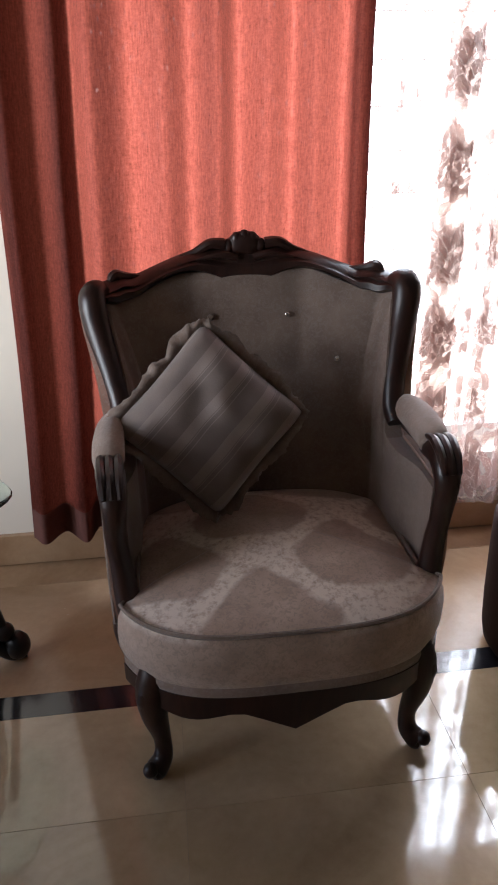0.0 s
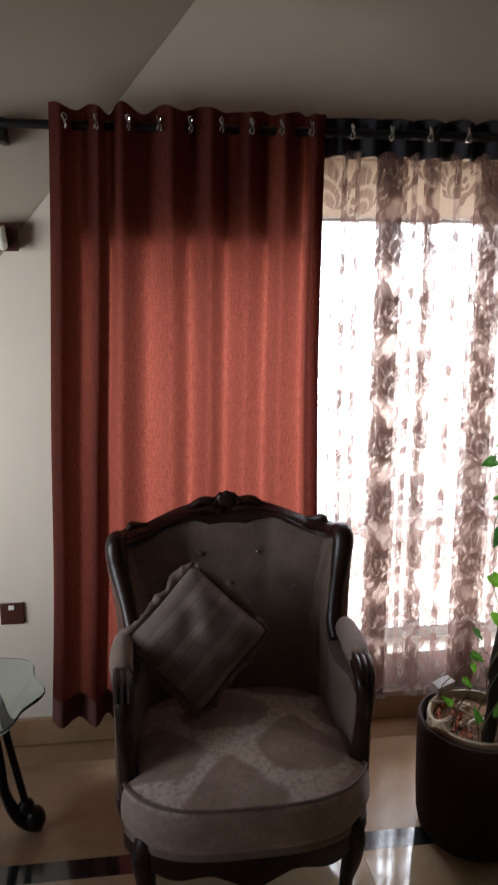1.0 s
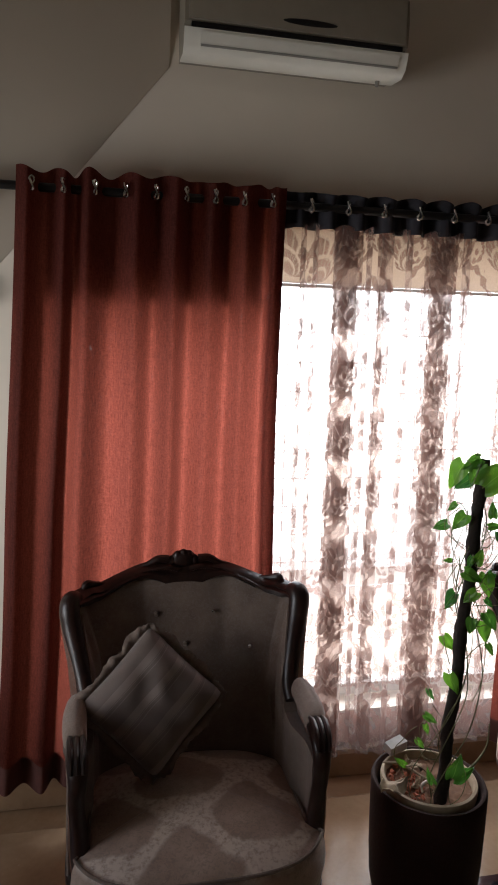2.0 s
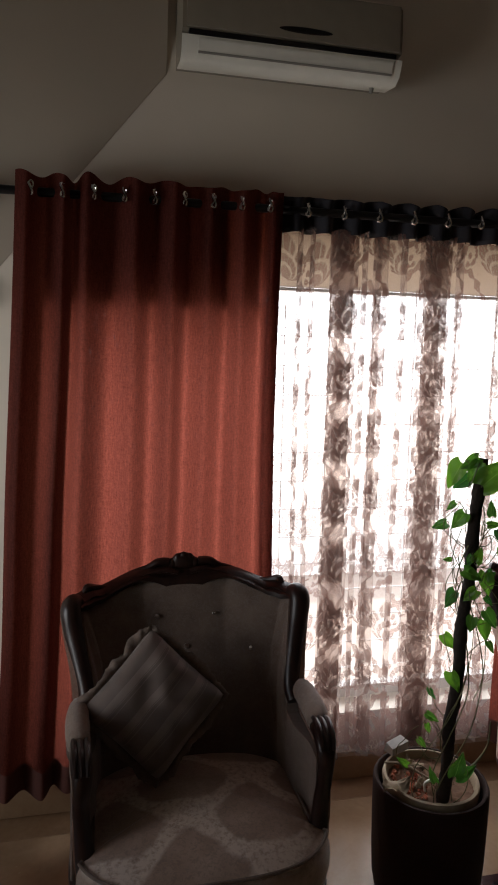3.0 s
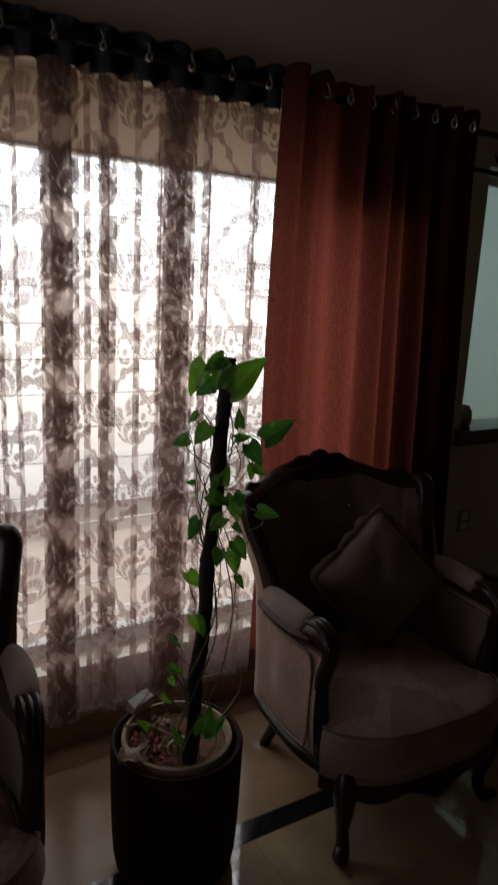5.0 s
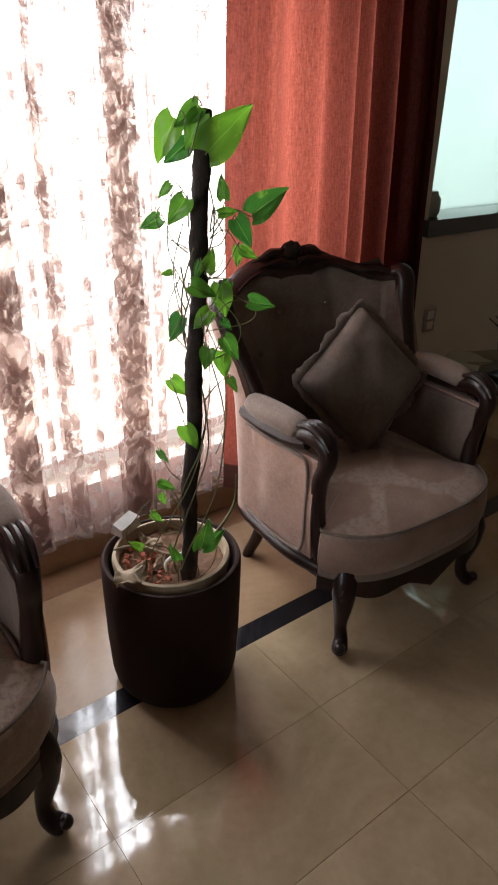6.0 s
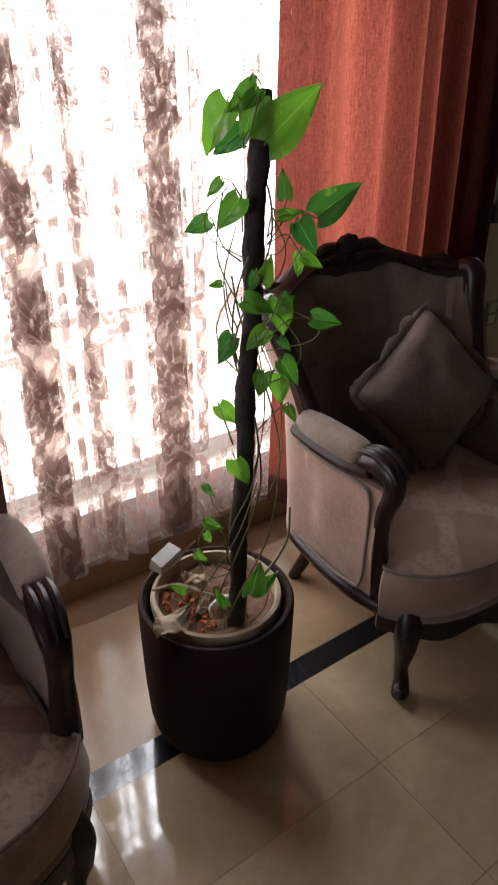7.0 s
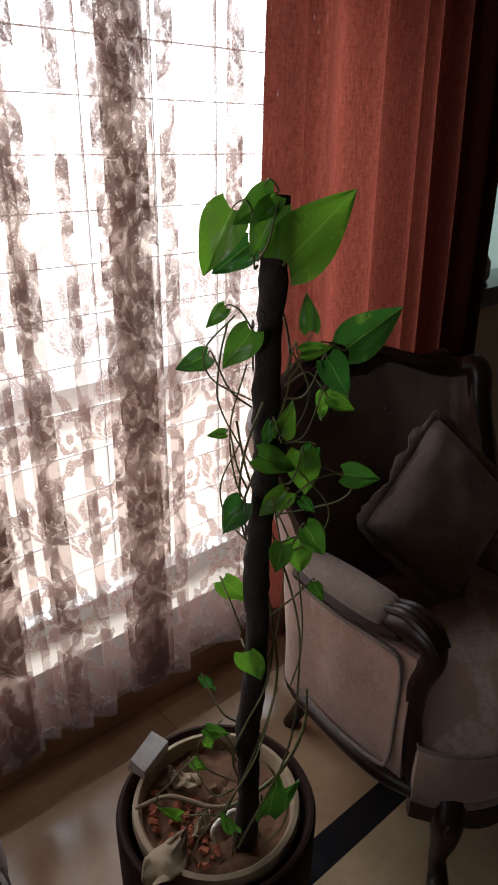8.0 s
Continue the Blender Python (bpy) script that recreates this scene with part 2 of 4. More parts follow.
    height = k.add("ShaderNodeSeparateXYZ", Vector=k.coords())
    b3 = k.m("SUBTRACT", k.m("ADD", height.outputs[2], j), 0.29)
    for cx, cy, rx, ry, turn in ((0.03, 0.0, 0.016, 0.045, 35), (0.02, -0.052, 0.015, 0.04, -40), (0.05, -0.08, 0.012, 0.03, 20), (0, 0.055, 0.012, 0.04, 0), (0.047, 0.06, 0.009, 0.026, -25)):
        near = k.m("MINIMUM", near, petal(b3, cx, cy, rx, ry, turn))
    mask = k.m("MAXIMUM", k.m("MAXIMUM", palm, stem), k.m("MAXIMUM", curl, k.ramp(near, 1.15, 0.85)))
    thread = k.add("ShaderNodeTexNoise", Scale=260.0, Detail=2.0)
    k.t.links.new(uv, thread.inputs["Vector"])
    mask = k.m("MULTIPLY", mask, k.ramp(thread.outputs["Fac"], 0.25, 0.5))
    cloth = k.mix(mask, (0.47, 0.41, 0.39), (0.22, 0.12, 0.1))
    dif = k.add("ShaderNodeBsdfDiffuse", Color=cloth)
    tra = k.add("ShaderNodeBsdfTranslucent", Color=k.mix(mask, (0.52, 0.455, 0.43), (0.23, 0.13, 0.105)))
    half = k.add("ShaderNodeMixShader", Fac=0.55)
    k.t.links.new(dif.outputs[0], half.inputs[1])
    k.t.links.new(tra.outputs[0], half.inputs[2])
    clear = k.add("ShaderNodeBsdfTransparent", Color=(0.95, 0.92, 0.9))
    mx = k.add("ShaderNodeMixShader", Fac=k.m("ADD", 0.21, k.m("MULTIPLY", mask, 0.52)))
    k.t.links.new(clear.outputs[0], mx.inputs[1])
    k.t.links.new(half.outputs[0], mx.inputs[2])
    return k.done(mx.outputs[0])


def marble(name, c0, c1, rough=0.07, scale=3.0, wax=0.4):
    k = Nodes(name)
    co = k.coords("Generated")
    rnd = k.t.nodes.new("ShaderNodeObjectInfo").outputs["Random"]
    off = k.add("ShaderNodeVectorMath")
    off.operation = "ADD"
    world_co = k.t.nodes.new("ShaderNodeNewGeometry").outputs["Position"]
    k.t.links.new(world_co, off.inputs[0])
    sh = k.add("ShaderNodeCombineXYZ", X=k.m("MULTIPLY", rnd, 37.0), Y=k.m("MULTIPLY", rnd, 11.0))
    k.t.links.new(sh.outputs[0], off.inputs[1])
    cloud = k.noise(scale, 7, 0.62, off.outputs[0], 0.8)
    fine = k.noise(scale * 14, 4, 0.6, off.outputs[0])
    col = k.mix(k.ramp(k.m("ADD", cloud, k.m("MULTIPLY", fine, 0.25)), 0.4, 0.85), c0, c1)
    tone = k.m("ADD", 0.97, k.m("MULTIPLY", rnd, 0.06))
    hsv = k.add("ShaderNodeHueSaturation", Value=tone, Color=col)
    smear = k.noise(5.0, 4, 0.6, world_co)
    p = k.principled(Base_Color=hsv.outputs[0], Roughness=k.m("ADD", rough, k.m("MULTIPLY", k.ramp(smear, 0.4, 0.8), 0.1)), Normal=k.bump(k.m("ADD", k.noise(2.2, 2, 0.5, world_co), k.m("MULTIPLY", k.noise(30, 3, 0.6, world_co), 0.3)), 0.07, 0.01))
    p.inputs["Specular IOR Level"].default_value = 0.75 if wax else 0.4
    p.inputs["Coat Weight"].default_value, p.inputs["Coat Roughness"].default_value = wax, 0.03
    return k.done(p.outputs[0])


def plain(name, colour, rough=0.5, metal=0.0, bump=0.15, scale=40, vary=0.25, shine=0.5):
    k = Nodes(name)
    n1, n2 = k.noise(scale, 4), k.noise(scale * 0.15, 4)
    f = k.ramp(k.m("ADD", k.m("MULTIPLY", n1, 0.5), k.m("MULTIPLY", n2, 0.5)), 0.3, 0.7)
    col = k.mix(f, tuple(c * (1 - vary) for c in colour), tuple(min(1, c * (1 + vary)) for c in colour))
    p = k.principled(Base_Color=col, Roughness=k.m("ADD", rough - 0.06, k.m("MULTIPLY", n2, 0.12)), Metallic=metal, Normal=k.bump(n1, bump, 0.003))
    p.inputs["Specular IOR Level"].default_value = shine
    return k.done(p.outputs[0])


def leaf_skin():
    k = Nodes("pothos_leaf")
    co = k.coords()
    rnd = k.t.nodes.new("ShaderNodeObjectInfo").outputs["Random"]
    uv = k.t.nodes.new("ShaderNodeUVMap").outputs[0]
    sep = k.add("ShaderNodeSeparateXYZ", Vector=uv)
    rib = k.ramp(k.m("ABSOLUTE", sep.outputs[0]), 0.05, 0.0)
    veins = k.ramp(k.m("SINE", k.m("ADD", k.m("MULTIPLY", sep.outputs[1], 34.0), k.m("MULTIPLY", k.m("ABSOLUTE", sep.outputs[0]), -26.0))), 0.8, 1.0)
    fleck = k.ramp(k.noise(38, 4, 0.6, co, 0.5), 0.58, 0.68)
    dark = k.mix(rnd, (0.022, 0.085, 0.016), (0.1, 0.23, 0.025))
    col = k.mix(k.m("MULTIPLY", fleck, 0.35), dark, (0.3, 0.45, 0.07))
    col = k.mix(k.m("MULTIPLY", k.m("MAXIMUM", rib, k.m("MULTIPLY", veins, 0.1)), 0.45), col, (0.25, 0.42, 0.1))
    p = k.principled(Base_Color=col, Roughness=0.32, Normal=k.bump(veins, 0.1, 0.002))
    hsv = k.add("ShaderNodeHueSaturation", Value=2.2, Saturation=1.05, Color=col)
    t = k.add("ShaderNodeBsdfTranslucent", Color=hsv.outputs[0])
    mx = k.add("ShaderNodeMixShader", Fac=0.42)
    k.t.links.new(p.outputs[0], mx.inputs[1])
    k.t.links.new(t.outputs[0], mx.inputs[2])
    return k.done(mx.outputs[0])


def glass(name, tint=(0.9, 0.97, 0.95), rough=0.0):
    k = Nodes(name)
    g = k.add("ShaderNodeBsdfGlass", Color=tint, Roughness=rough, IOR=1.45)
    return k.done(g.outputs[0])


def glow(name, strength):
    """Hazy bright garden and boundary wall seen beyond the window."""
    k = Nodes(name)
    sep = k.add("ShaderNodeSeparateXYZ", Vector=k.coords())
    n = k.noise(0.8, 4)
    far = k.add("ShaderNodeMapping", Scale=(0.6, 1.0, 5.0))
    k.t.links.new(k.coords(), far.inputs["Vector"])
    slab = k.ramp(k.noise(1.3, 2, 0.5, far.outputs[0]), 0.35, 0.6)
    low = k.mix(k.ramp(n, 0.35, 0.7), (0.8, 0.73, 0.66), (0.95, 0.92, 0.88))
    col = k.mix(k.ramp(sep.outputs[2], 1.2, 2.2), low, (0.93, 0.97, 1.0))
    e = k.add("ShaderNodeEmission", Color=col, Strength=k.m("MULTIPLY", k.m("MULTIPLY", k.m("ADD", k.m("ADD", 0.36, k.m("MULTIPLY", k.ramp(sep.outputs[2], 0.0, 1.6), 0.74)), k.m("MULTIPLY", k.ramp(sep.outputs[2], 1.8, 5.8), 1.0)), k.m("ADD", 0.7, k.m("MULTIPLY", slab, 0.4))), strength))
    return k.done(e.outputs[0])


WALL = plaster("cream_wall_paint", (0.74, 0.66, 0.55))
# wall paint in a darkened colour for the dim upper-left wall
DIMPANEL = plaster("darkened_wall_paint", (0.5, 0.43, 0.34))
CEIL = plaster("white_ceiling_paint", (0.75, 0.73, 0.7))
WOOD = wood_dark()
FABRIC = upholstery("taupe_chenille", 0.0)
# lift above 1 paints the light caught by seats, sides and pads
LITSEAT = upholstery("lit_taupe_trellis_chenille", 0.85, 2.2)
LITFAINTSEAT = upholstery("lit_faint_trellis_chenille", 0.3, 1.7, (1.08, 0.96, 0.92))
SIDECLOTH = upholstery("lit_rose_taupe_damask", 0.0, 1.65, (1.16, 0.94, 0.88))
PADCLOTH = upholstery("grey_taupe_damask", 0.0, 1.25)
RED = red_cloth()
LACE = lace_cloth()
HEM = plain("doubled_terracotta_hem", (0.1, 0.032, 0.024), 0.85)
HEADER = plain("dark_header_tape", (0.018, 0.016, 0.022), 0.8)
TILE = marble("polished_beige_marble", (0.33, 0.235, 0.135), (0.52, 0.395, 0.25), 0.05)
BORDER = marble("tan_border_marble", (0.25, 0.155, 0.085), (0.39, 0.26, 0.155), 0.2, 3.0, 0.0)
SKIRT = marble("tan_skirting_marble", (0.27, 0.165, 0.088), (0.41, 0.27, 0.16), 0.15)
BLACKSTONE = marble("black_granite", (0.006, 0.006, 0.008), (0.022, 0.021, 0.024), 0.1, 30)
GROUT = plain("grey_grout", (0.3, 0.225, 0.145), 0.85)
IRON = plain("black_iron", (0.012, 0.011, 0.011), 0.38, 0.4)
CHROME = plain("chrome", (0.75, 0.74, 0.72), 0.18, 1.0, 0.02)
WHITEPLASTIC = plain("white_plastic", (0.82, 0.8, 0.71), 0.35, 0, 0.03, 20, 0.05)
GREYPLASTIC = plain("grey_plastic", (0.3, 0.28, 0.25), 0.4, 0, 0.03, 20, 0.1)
# white plastic darkened to carry the shade on the casing and front
SHADEDPLASTIC = plain("shaded_white_plastic", (0.3, 0.265, 0.205), 0.5, 0, 0.03, 20, 0.08)
FOAM = plain("grey_foam", (0.42, 0.41, 0.38), 0.85, 0, 0.4, 60, 0.2)
BROWNPLASTIC = plain("brown_switch_plastic", (0.07, 0.025, 0.018), 0.3, 0, 0.03, 20, 0.1)
PAVING = plain("pale_paving", (0.38, 0.32, 0.28), 0.9, 0, 0.3, 8)
POTSKIN = plain("dark_brown_leatherette", (0.024, 0.01, 0.007), 0.75, 0, 0.35, 90, 0.25, 0.2)
CLAY = plain("pale_clay", (0.5, 0.42, 0.33), 0.75, 0, 0.4, 30)
POTCLAY = plain("weathered_clay", (0.36, 0.28, 0.18), 0.7, 0, 0.5, 25, 0.35)
SOIL = plain("dry_soil", (0.16, 0.085, 0.048), 0.95, 0, 0.8, 60, 0.4)
BRICK = plain("red_brick_chip", (0.36, 0.11, 0.055), 0.9, 0, 0.5, 80, 0.35)
COIR = plain("coir_moss", (0.024, 0.016, 0.012), 0.95, 0, 1.0, 160, 0.5)
STEM = plain("vine_stem", (0.13, 0.13, 0.05), 0.5, 0, 0.2, 90, 0.35)
DRYLEAF = plain("dry_leaf", (0.3, 0.23, 0.15), 0.8, 0, 0.4, 40, 0.3)
LEAF = leaf_skin()
GLASS = glass("table_glass")
CRYSTAL = glass("cut_crystal", (0.97, 0.97, 0.97))
ALU = plain("white_window_frame", (0.62, 0.61, 0.58), 0.45, 0, 0.05, 20, 0.06)
GRILLE = plain("painted_grille_iron", (0.6, 0.58, 0.55), 0.5)
def frosted(name, c0, c1):
    k = Nodes(name)
    n = k.noise(1.5, 4)
    t = k.add("ShaderNodeBsdfTranslucent", Color=k.mix(n, c0, c1))
    g = k.add("ShaderNodeBsdfGlossy", Roughness=0.35, Color=(0.8, 0.85, 0.83))
    mx = k.add("ShaderNodeMixShader", Fac=0.06)
    k.t.links.new(t.outputs[0], mx.inputs[1])
    k.t.links.new(g.outputs[0], mx.inputs[2])
    return k.done(mx.outputs[0])


# translucent green that lets outdoor light brighten the niche back
NICHEGLOW = frosted("translucent_niche_green", (0.25, 0.29, 0.272), (0.34, 0.385, 0.362))
TRANSOM = frosted("obscure_tan_glass", (0.3, 0.245, 0.195), (0.37, 0.31, 0.255))
OUTSIDE = glow("bright_outdoors", 4.6)

# ---------------------------------------------------------------- room
X0, X1, Y0, Y1, H = -1.9, 4.4, -5.4, 4.0, 3.35
WX0, WX1, WZ0, WZ1 = -0.12, 2.2, 0.28, 1.965      # window opening
NX0, NX1, NZ0, NZ1 = 2.66, 3.45, 1.012, 2.12        # niche with the granite sill
LX0, LX1, LZ0, LZ1 = 2.4, 3.5, 0.5, 1.9            # assumed unseen window in the west wall (along y)

# hidden heads either side of the sheer set low to darken the red curtains
bm = bmesh.new()
for a in ((X0 - 0.2, WX0, 0, H), (WX0, WX1, 0, WZ0), (WX0, 0.55, 1.85, H), (0.55, 1.8, 2.17, H), (1.8, WX1, 1.85, H), (WX1, NX0, 0, H), (NX0, NX1, 0, NZ0 - 0.08), (NX0, NX1, NZ1, H), (NX1, X1 + 0.2, 0, H)):
    box(bm, a[0], a[1], Y1, Y1 + 0.22, a[2], a[3])
solid("wall_north", bm, WALL, "cream painted plaster wall with a tall window", "wall", "structure")
# translucent back and frame added so the pale green niche glows
win = thing("niche_back", ((NX0 + NX1) / 2, Y1 + 0.17, NZ0), "glowing pale green niche back above a black granite ledge", "window")
tagged(win, kind="structure")
nw, nh = (NX1 - NX0) / 2, NZ1 - NZ0
part("pane", box(bmesh.new(), -nw, nw, 0.0, 0.006, -0.07, nh), NICHEGLOW, win, "translucent pale green niche back")
for a in ((-nw, -nw + 0.04, -0.07, nh), (nw - 0.04, nw, -0.07, nh), (-nw + 0.04, nw - 0.04, nh - 0.04, nh)):
    part("niche_frame", box(bmesh.new(), a[0], a[1], -0.02, -0.001, a[2], a[3], 0.003), ALU, win)
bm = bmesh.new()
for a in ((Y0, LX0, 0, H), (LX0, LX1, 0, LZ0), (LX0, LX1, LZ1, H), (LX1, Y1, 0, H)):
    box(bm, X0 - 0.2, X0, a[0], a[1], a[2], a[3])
solid("wall_west", bm, WALL, "cream painted plaster side wall with an assumed unseen opening", "wall", "structure")
solid("wall_east", box(bmesh.new(), X1, X1 + 0.2, Y0, Y1, 0, H), WALL, "cream painted plaster side wall", "wall", "structure")
solid("wall_south", box(bmesh.new(), X0 - 0.2, X1 + 0.2, Y0 - 0.2, Y0, 0, H), WALL, "cream painted plaster back wall", "wall", "structure")
solid("ceiling", box(bmesh.new(), X0 - 0.2, X1 + 0.2, Y0 - 0.2, Y1 + 0.22, H, H + 0.15), CEIL, "white painted plaster ceiling", "ceiling", "structure")
# added tilted panel, coloured darker for the dim upper-left wall; lower edge rises right
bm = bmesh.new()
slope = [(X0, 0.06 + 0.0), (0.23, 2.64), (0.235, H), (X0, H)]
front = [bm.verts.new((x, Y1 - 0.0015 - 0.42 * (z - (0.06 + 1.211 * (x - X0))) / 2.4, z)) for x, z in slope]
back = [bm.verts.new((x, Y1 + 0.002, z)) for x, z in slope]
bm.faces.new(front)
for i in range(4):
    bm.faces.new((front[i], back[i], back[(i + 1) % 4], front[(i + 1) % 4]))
solid("dim_wall_panel", bm, DIMPANEL, "added sloping panel that darkens the upper left of the window wall", "wall", "structure")

# skirting and sill
bm = bmesh.new()
box(bm, X0, X1, Y1 - 0.02, Y1 - 0.001, 0.004, 0.11, 0.004)
solid("baseboard", bm, SKIRT, "tan polished marble skirting", "skirting", "structure", True)
bm = box(bmesh.new(), WX0 - 0.02, WX1 + 0.02, Y1 - 0.035, Y1 - 0.0005, 0.1105, 0.132, 0.004)
solid("window_sill", bm, CLAY, "pale stone ledge capping the skirting under the window", "sill", "structure", True)
bm = box(bmesh.new(), NX0 - 0.03, X1 - 0.01, Y1 - 0.03, Y1 + 0.18, NZ0 - 0.07, NZ0 - 0.003, 0.004)
solid("niche_sill", bm, BLACKSTONE, "black granite ledge", "sill", "structure", True)

# hidden ledge added behind the red curtains to block light at their tops
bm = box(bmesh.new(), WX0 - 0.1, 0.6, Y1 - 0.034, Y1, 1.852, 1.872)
solid("curtain_shade_ledge", box(bm, 1.8, WX1 + 0.25, Y1 - 0.034, Y1, 1.852, 1.872), WALL, "added hidden ledge that darkens the tops of the red curtains", "wall", "structure")
# window: frame, grille
win = thing("window_1", ((WX0 + WX1) / 2, Y1 + 0.12, WZ0), "white framed window with an iron grille", "window")
tagged(win, kind="structure")
w2, wh = (WX1 - WX0) / 2, WZ1 - WZ0
for a in ((-w2, w2, 0.012, 0.06), (-w2, w2, wh - 0.012, wh)):
    part("rail", box(bmesh.new(), a[0], a[1], -0.02, 0.03, a[2], a[3], 0.004), ALU, win)
for x in (-w2 + 0.025, w2 - 0.025):
    part("mullion", box(bmesh.new(), x - 0.024, x + 0.024, -0.024, 0.034, 0.06, wh - 0.012, 0.004), ALU, win)
for i in range(13):
    part("grille_bar", box(bmesh.new(), -w2, w2, 0.06, 0.07, 0.1 + 0.117 * i, 0.1025 + 0.117 * i), GRILLE, win)
for i in range(13):
    x = -w2 + 0.1 + i * 0.186
    part("grille_bar", box(bmesh.new(), x, x + 0.0026, 0.071, 0.08, 0.0, wh), GRILLE, win)
pane = part("transom_pane", box(bmesh.new(), 0.55 - (WX0 + WX1) / 2, 1.8 - (WX0 + WX1) / 2, 0.0, 0.006, WZ1 + 0.003 - WZ0, 2.17 - WZ0), TRANSOM, win, "obscure tan glass of the window head")
# bright outdoors
bm = bmesh.new()
sheet(bm, lambda u, v: Vector((-8 + 19 * u, 6.6, -0.1 + 6.2 * v)), 1, 1)
solid("backdrop", bm, OUTSIDE, "hazy bright outdoors beyond the window", "backdrop", "structure")
bm = bmesh.new()
box(bm, -30, 30, 4.22, 40, -0.12, -0.02)
solid("ground", bm, PAVING, "pale paved ground outside", "ground", "structure")
# added area lamp in the unseen west opening, aimed to brighten the left wall
lamp = new("west_fill_light", bpy.data.lights.new("west_fill_light", "AREA"))
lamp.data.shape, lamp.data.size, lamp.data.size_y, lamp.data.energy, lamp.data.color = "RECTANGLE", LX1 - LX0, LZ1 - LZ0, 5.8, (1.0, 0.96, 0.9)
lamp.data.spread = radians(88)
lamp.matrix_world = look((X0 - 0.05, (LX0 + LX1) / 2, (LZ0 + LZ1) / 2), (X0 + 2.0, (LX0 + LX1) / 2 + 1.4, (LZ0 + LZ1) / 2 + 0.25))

# ---------------------------------------------------------------- curtains


def cloth(name, plan, z0, z1, parent, material, ripple=0.0, flare=0.0, thick=0.0, hem=0.0, label="", seed=0, rows=26, anchor=None, band=None, slack=0.0, lean=0.0):
    """A hanging cloth over a plan curve; UVs run in metres along it."""
    line = smooth_path([(x, y, 0) for x, y in plan], 10)
    run = [0.0]
    for a, b in zip(line, line[1:]):
        run.append(run[-1] + (b - a).length)
    n, mid = len(line), anchor if anchor is not None else (plan[0][0] + plan[-1][0]) / 2
    bm = bmesh.new()
    uvl = bm.loops.layers.uv.new("UVMap")
    grid = []
    for j in range(rows + 1):
        v = j / rows
        row = []
        for i, p in enumerate(line):
            wav = noise.noise(Vector((run[i] * 5, v * 1.6, seed))) * ripple * (0.3 + 1.2 * (1 - v))
            wav2 = noise.noise(Vector((run[i] * 2.2, v * 2.3, seed + 9))) * ripple * (1 - v)
            x = p.x + (p.x - mid) * flare * (1 - v) + wav2
            lift = hem * math.sin(run[i] * 9 + seed) * (1 - v) ** 6
            scallop = (-0.05 * p.y + 0.009 * math.sin(p.x * 56 + seed)) * v ** 12
            row.append(bm.verts.new((x, p.y + wav - lean * v ** 8, z0 + (z1 - z0) * v + lift + scallop)))
        grid.append(row)
    for j in range(rows):
        for i in range(n - 1):
            f = bm.faces.new((grid[j][i], grid[j][i + 1], grid[j + 1][i + 1], grid[j + 1][i]))
            f.material_index = 1 if band and j < 2 else 0
            for lp, (a, b) in zip(f.loops, ((i, j), (i + 1, j), (i + 1, j + 1), (i, j + 1))):
                lp[uvl].uv = (run[a], z0 + (z1 - z0) * b / rows + slack * noise.noise(Vector((run[a] * 2.3, seed, 0))))
    ob = part(name, bm, material, parent, label)
    if "sharp_edge" in ob.data.attributes:
        ob.data.attributes.remove(ob.data.attributes["sharp_edge"])
    if band:
        ob.data.materials.append(band)
    if thick:
        mod = ob.modifiers.new("thick", "SOLIDIFY")
        mod.thickness, mod.offset = thick, 0
    return line


def folds(x0, x1, spacing, deep, seed):
    """Plan of an eyelet curtain: soft deep folds of uneven width and depth, its last edge turned back on itself."""
    rnd = random.Random(seed)
    pts, x, side = [(x0, 0.01)], x0, 1
    while x < x1 - 0.09:
        step = spacing * rnd.uniform(0.3, 0.85)
        x += step
        side = -side
        pts.append((x, 0.004 + side * deep * rnd.uniform(0.4, 1.0)))
    pts += [(x1 - 0.035, -0.02), (x1 + 0.002, -0.004), (x1 - 0.03, 0.012)]
    return pts


def waves(x0, x1, count, amp):
    """Plan of a stiff eyelet heading that weaves in front of and behind the rod."""
    n = count * 4
    return [(x0 + (x1 - x0) * i / n, -0.012 + amp * math.sin(2 * math.pi * count * i / n + 0.6)) for i in range(n + 1)]


ROD_Z, ROD_Y = 2.2, 3.885


def eyelets(parent, plan, count, x0, x1):
    for i in range(count):
        x = x0 + (x1 - x0) * (i + 0.5) / count
        bm = bmesh.new()
        pts = [(x + 0.006 * math.sin(2 * a), 0.021 * math.cos(a) * 0.5 - 0.05, ROD_Z + 0.021 * math.sin(a)) for a in [math.pi * 2 * q / 12 for q in range(13)]]
        tube(bm, pts, [0.0045] * 13, 6, 1)
        part("eyelet", bm, CHROME, parent, "chrome eyelet ring")


def red_curtain(x0, x1, seed, label, anchor, flare, spacing, deep):
    c = thing("curtain", (0, ROD_Y, 0), label, "curtain", "terracotta curtains on the rod")
    plan = folds(x0, x1, spacing, deep, seed)
    cloth("drape", plan, 0.15, 2.25, c, RED, 0.022, flare, 0.0, 0.012, seed=seed, rows=42, anchor=anchor, band=HEM, lean=0.03)
    eyelets(c, plan, 9, x0, x1)
    return c


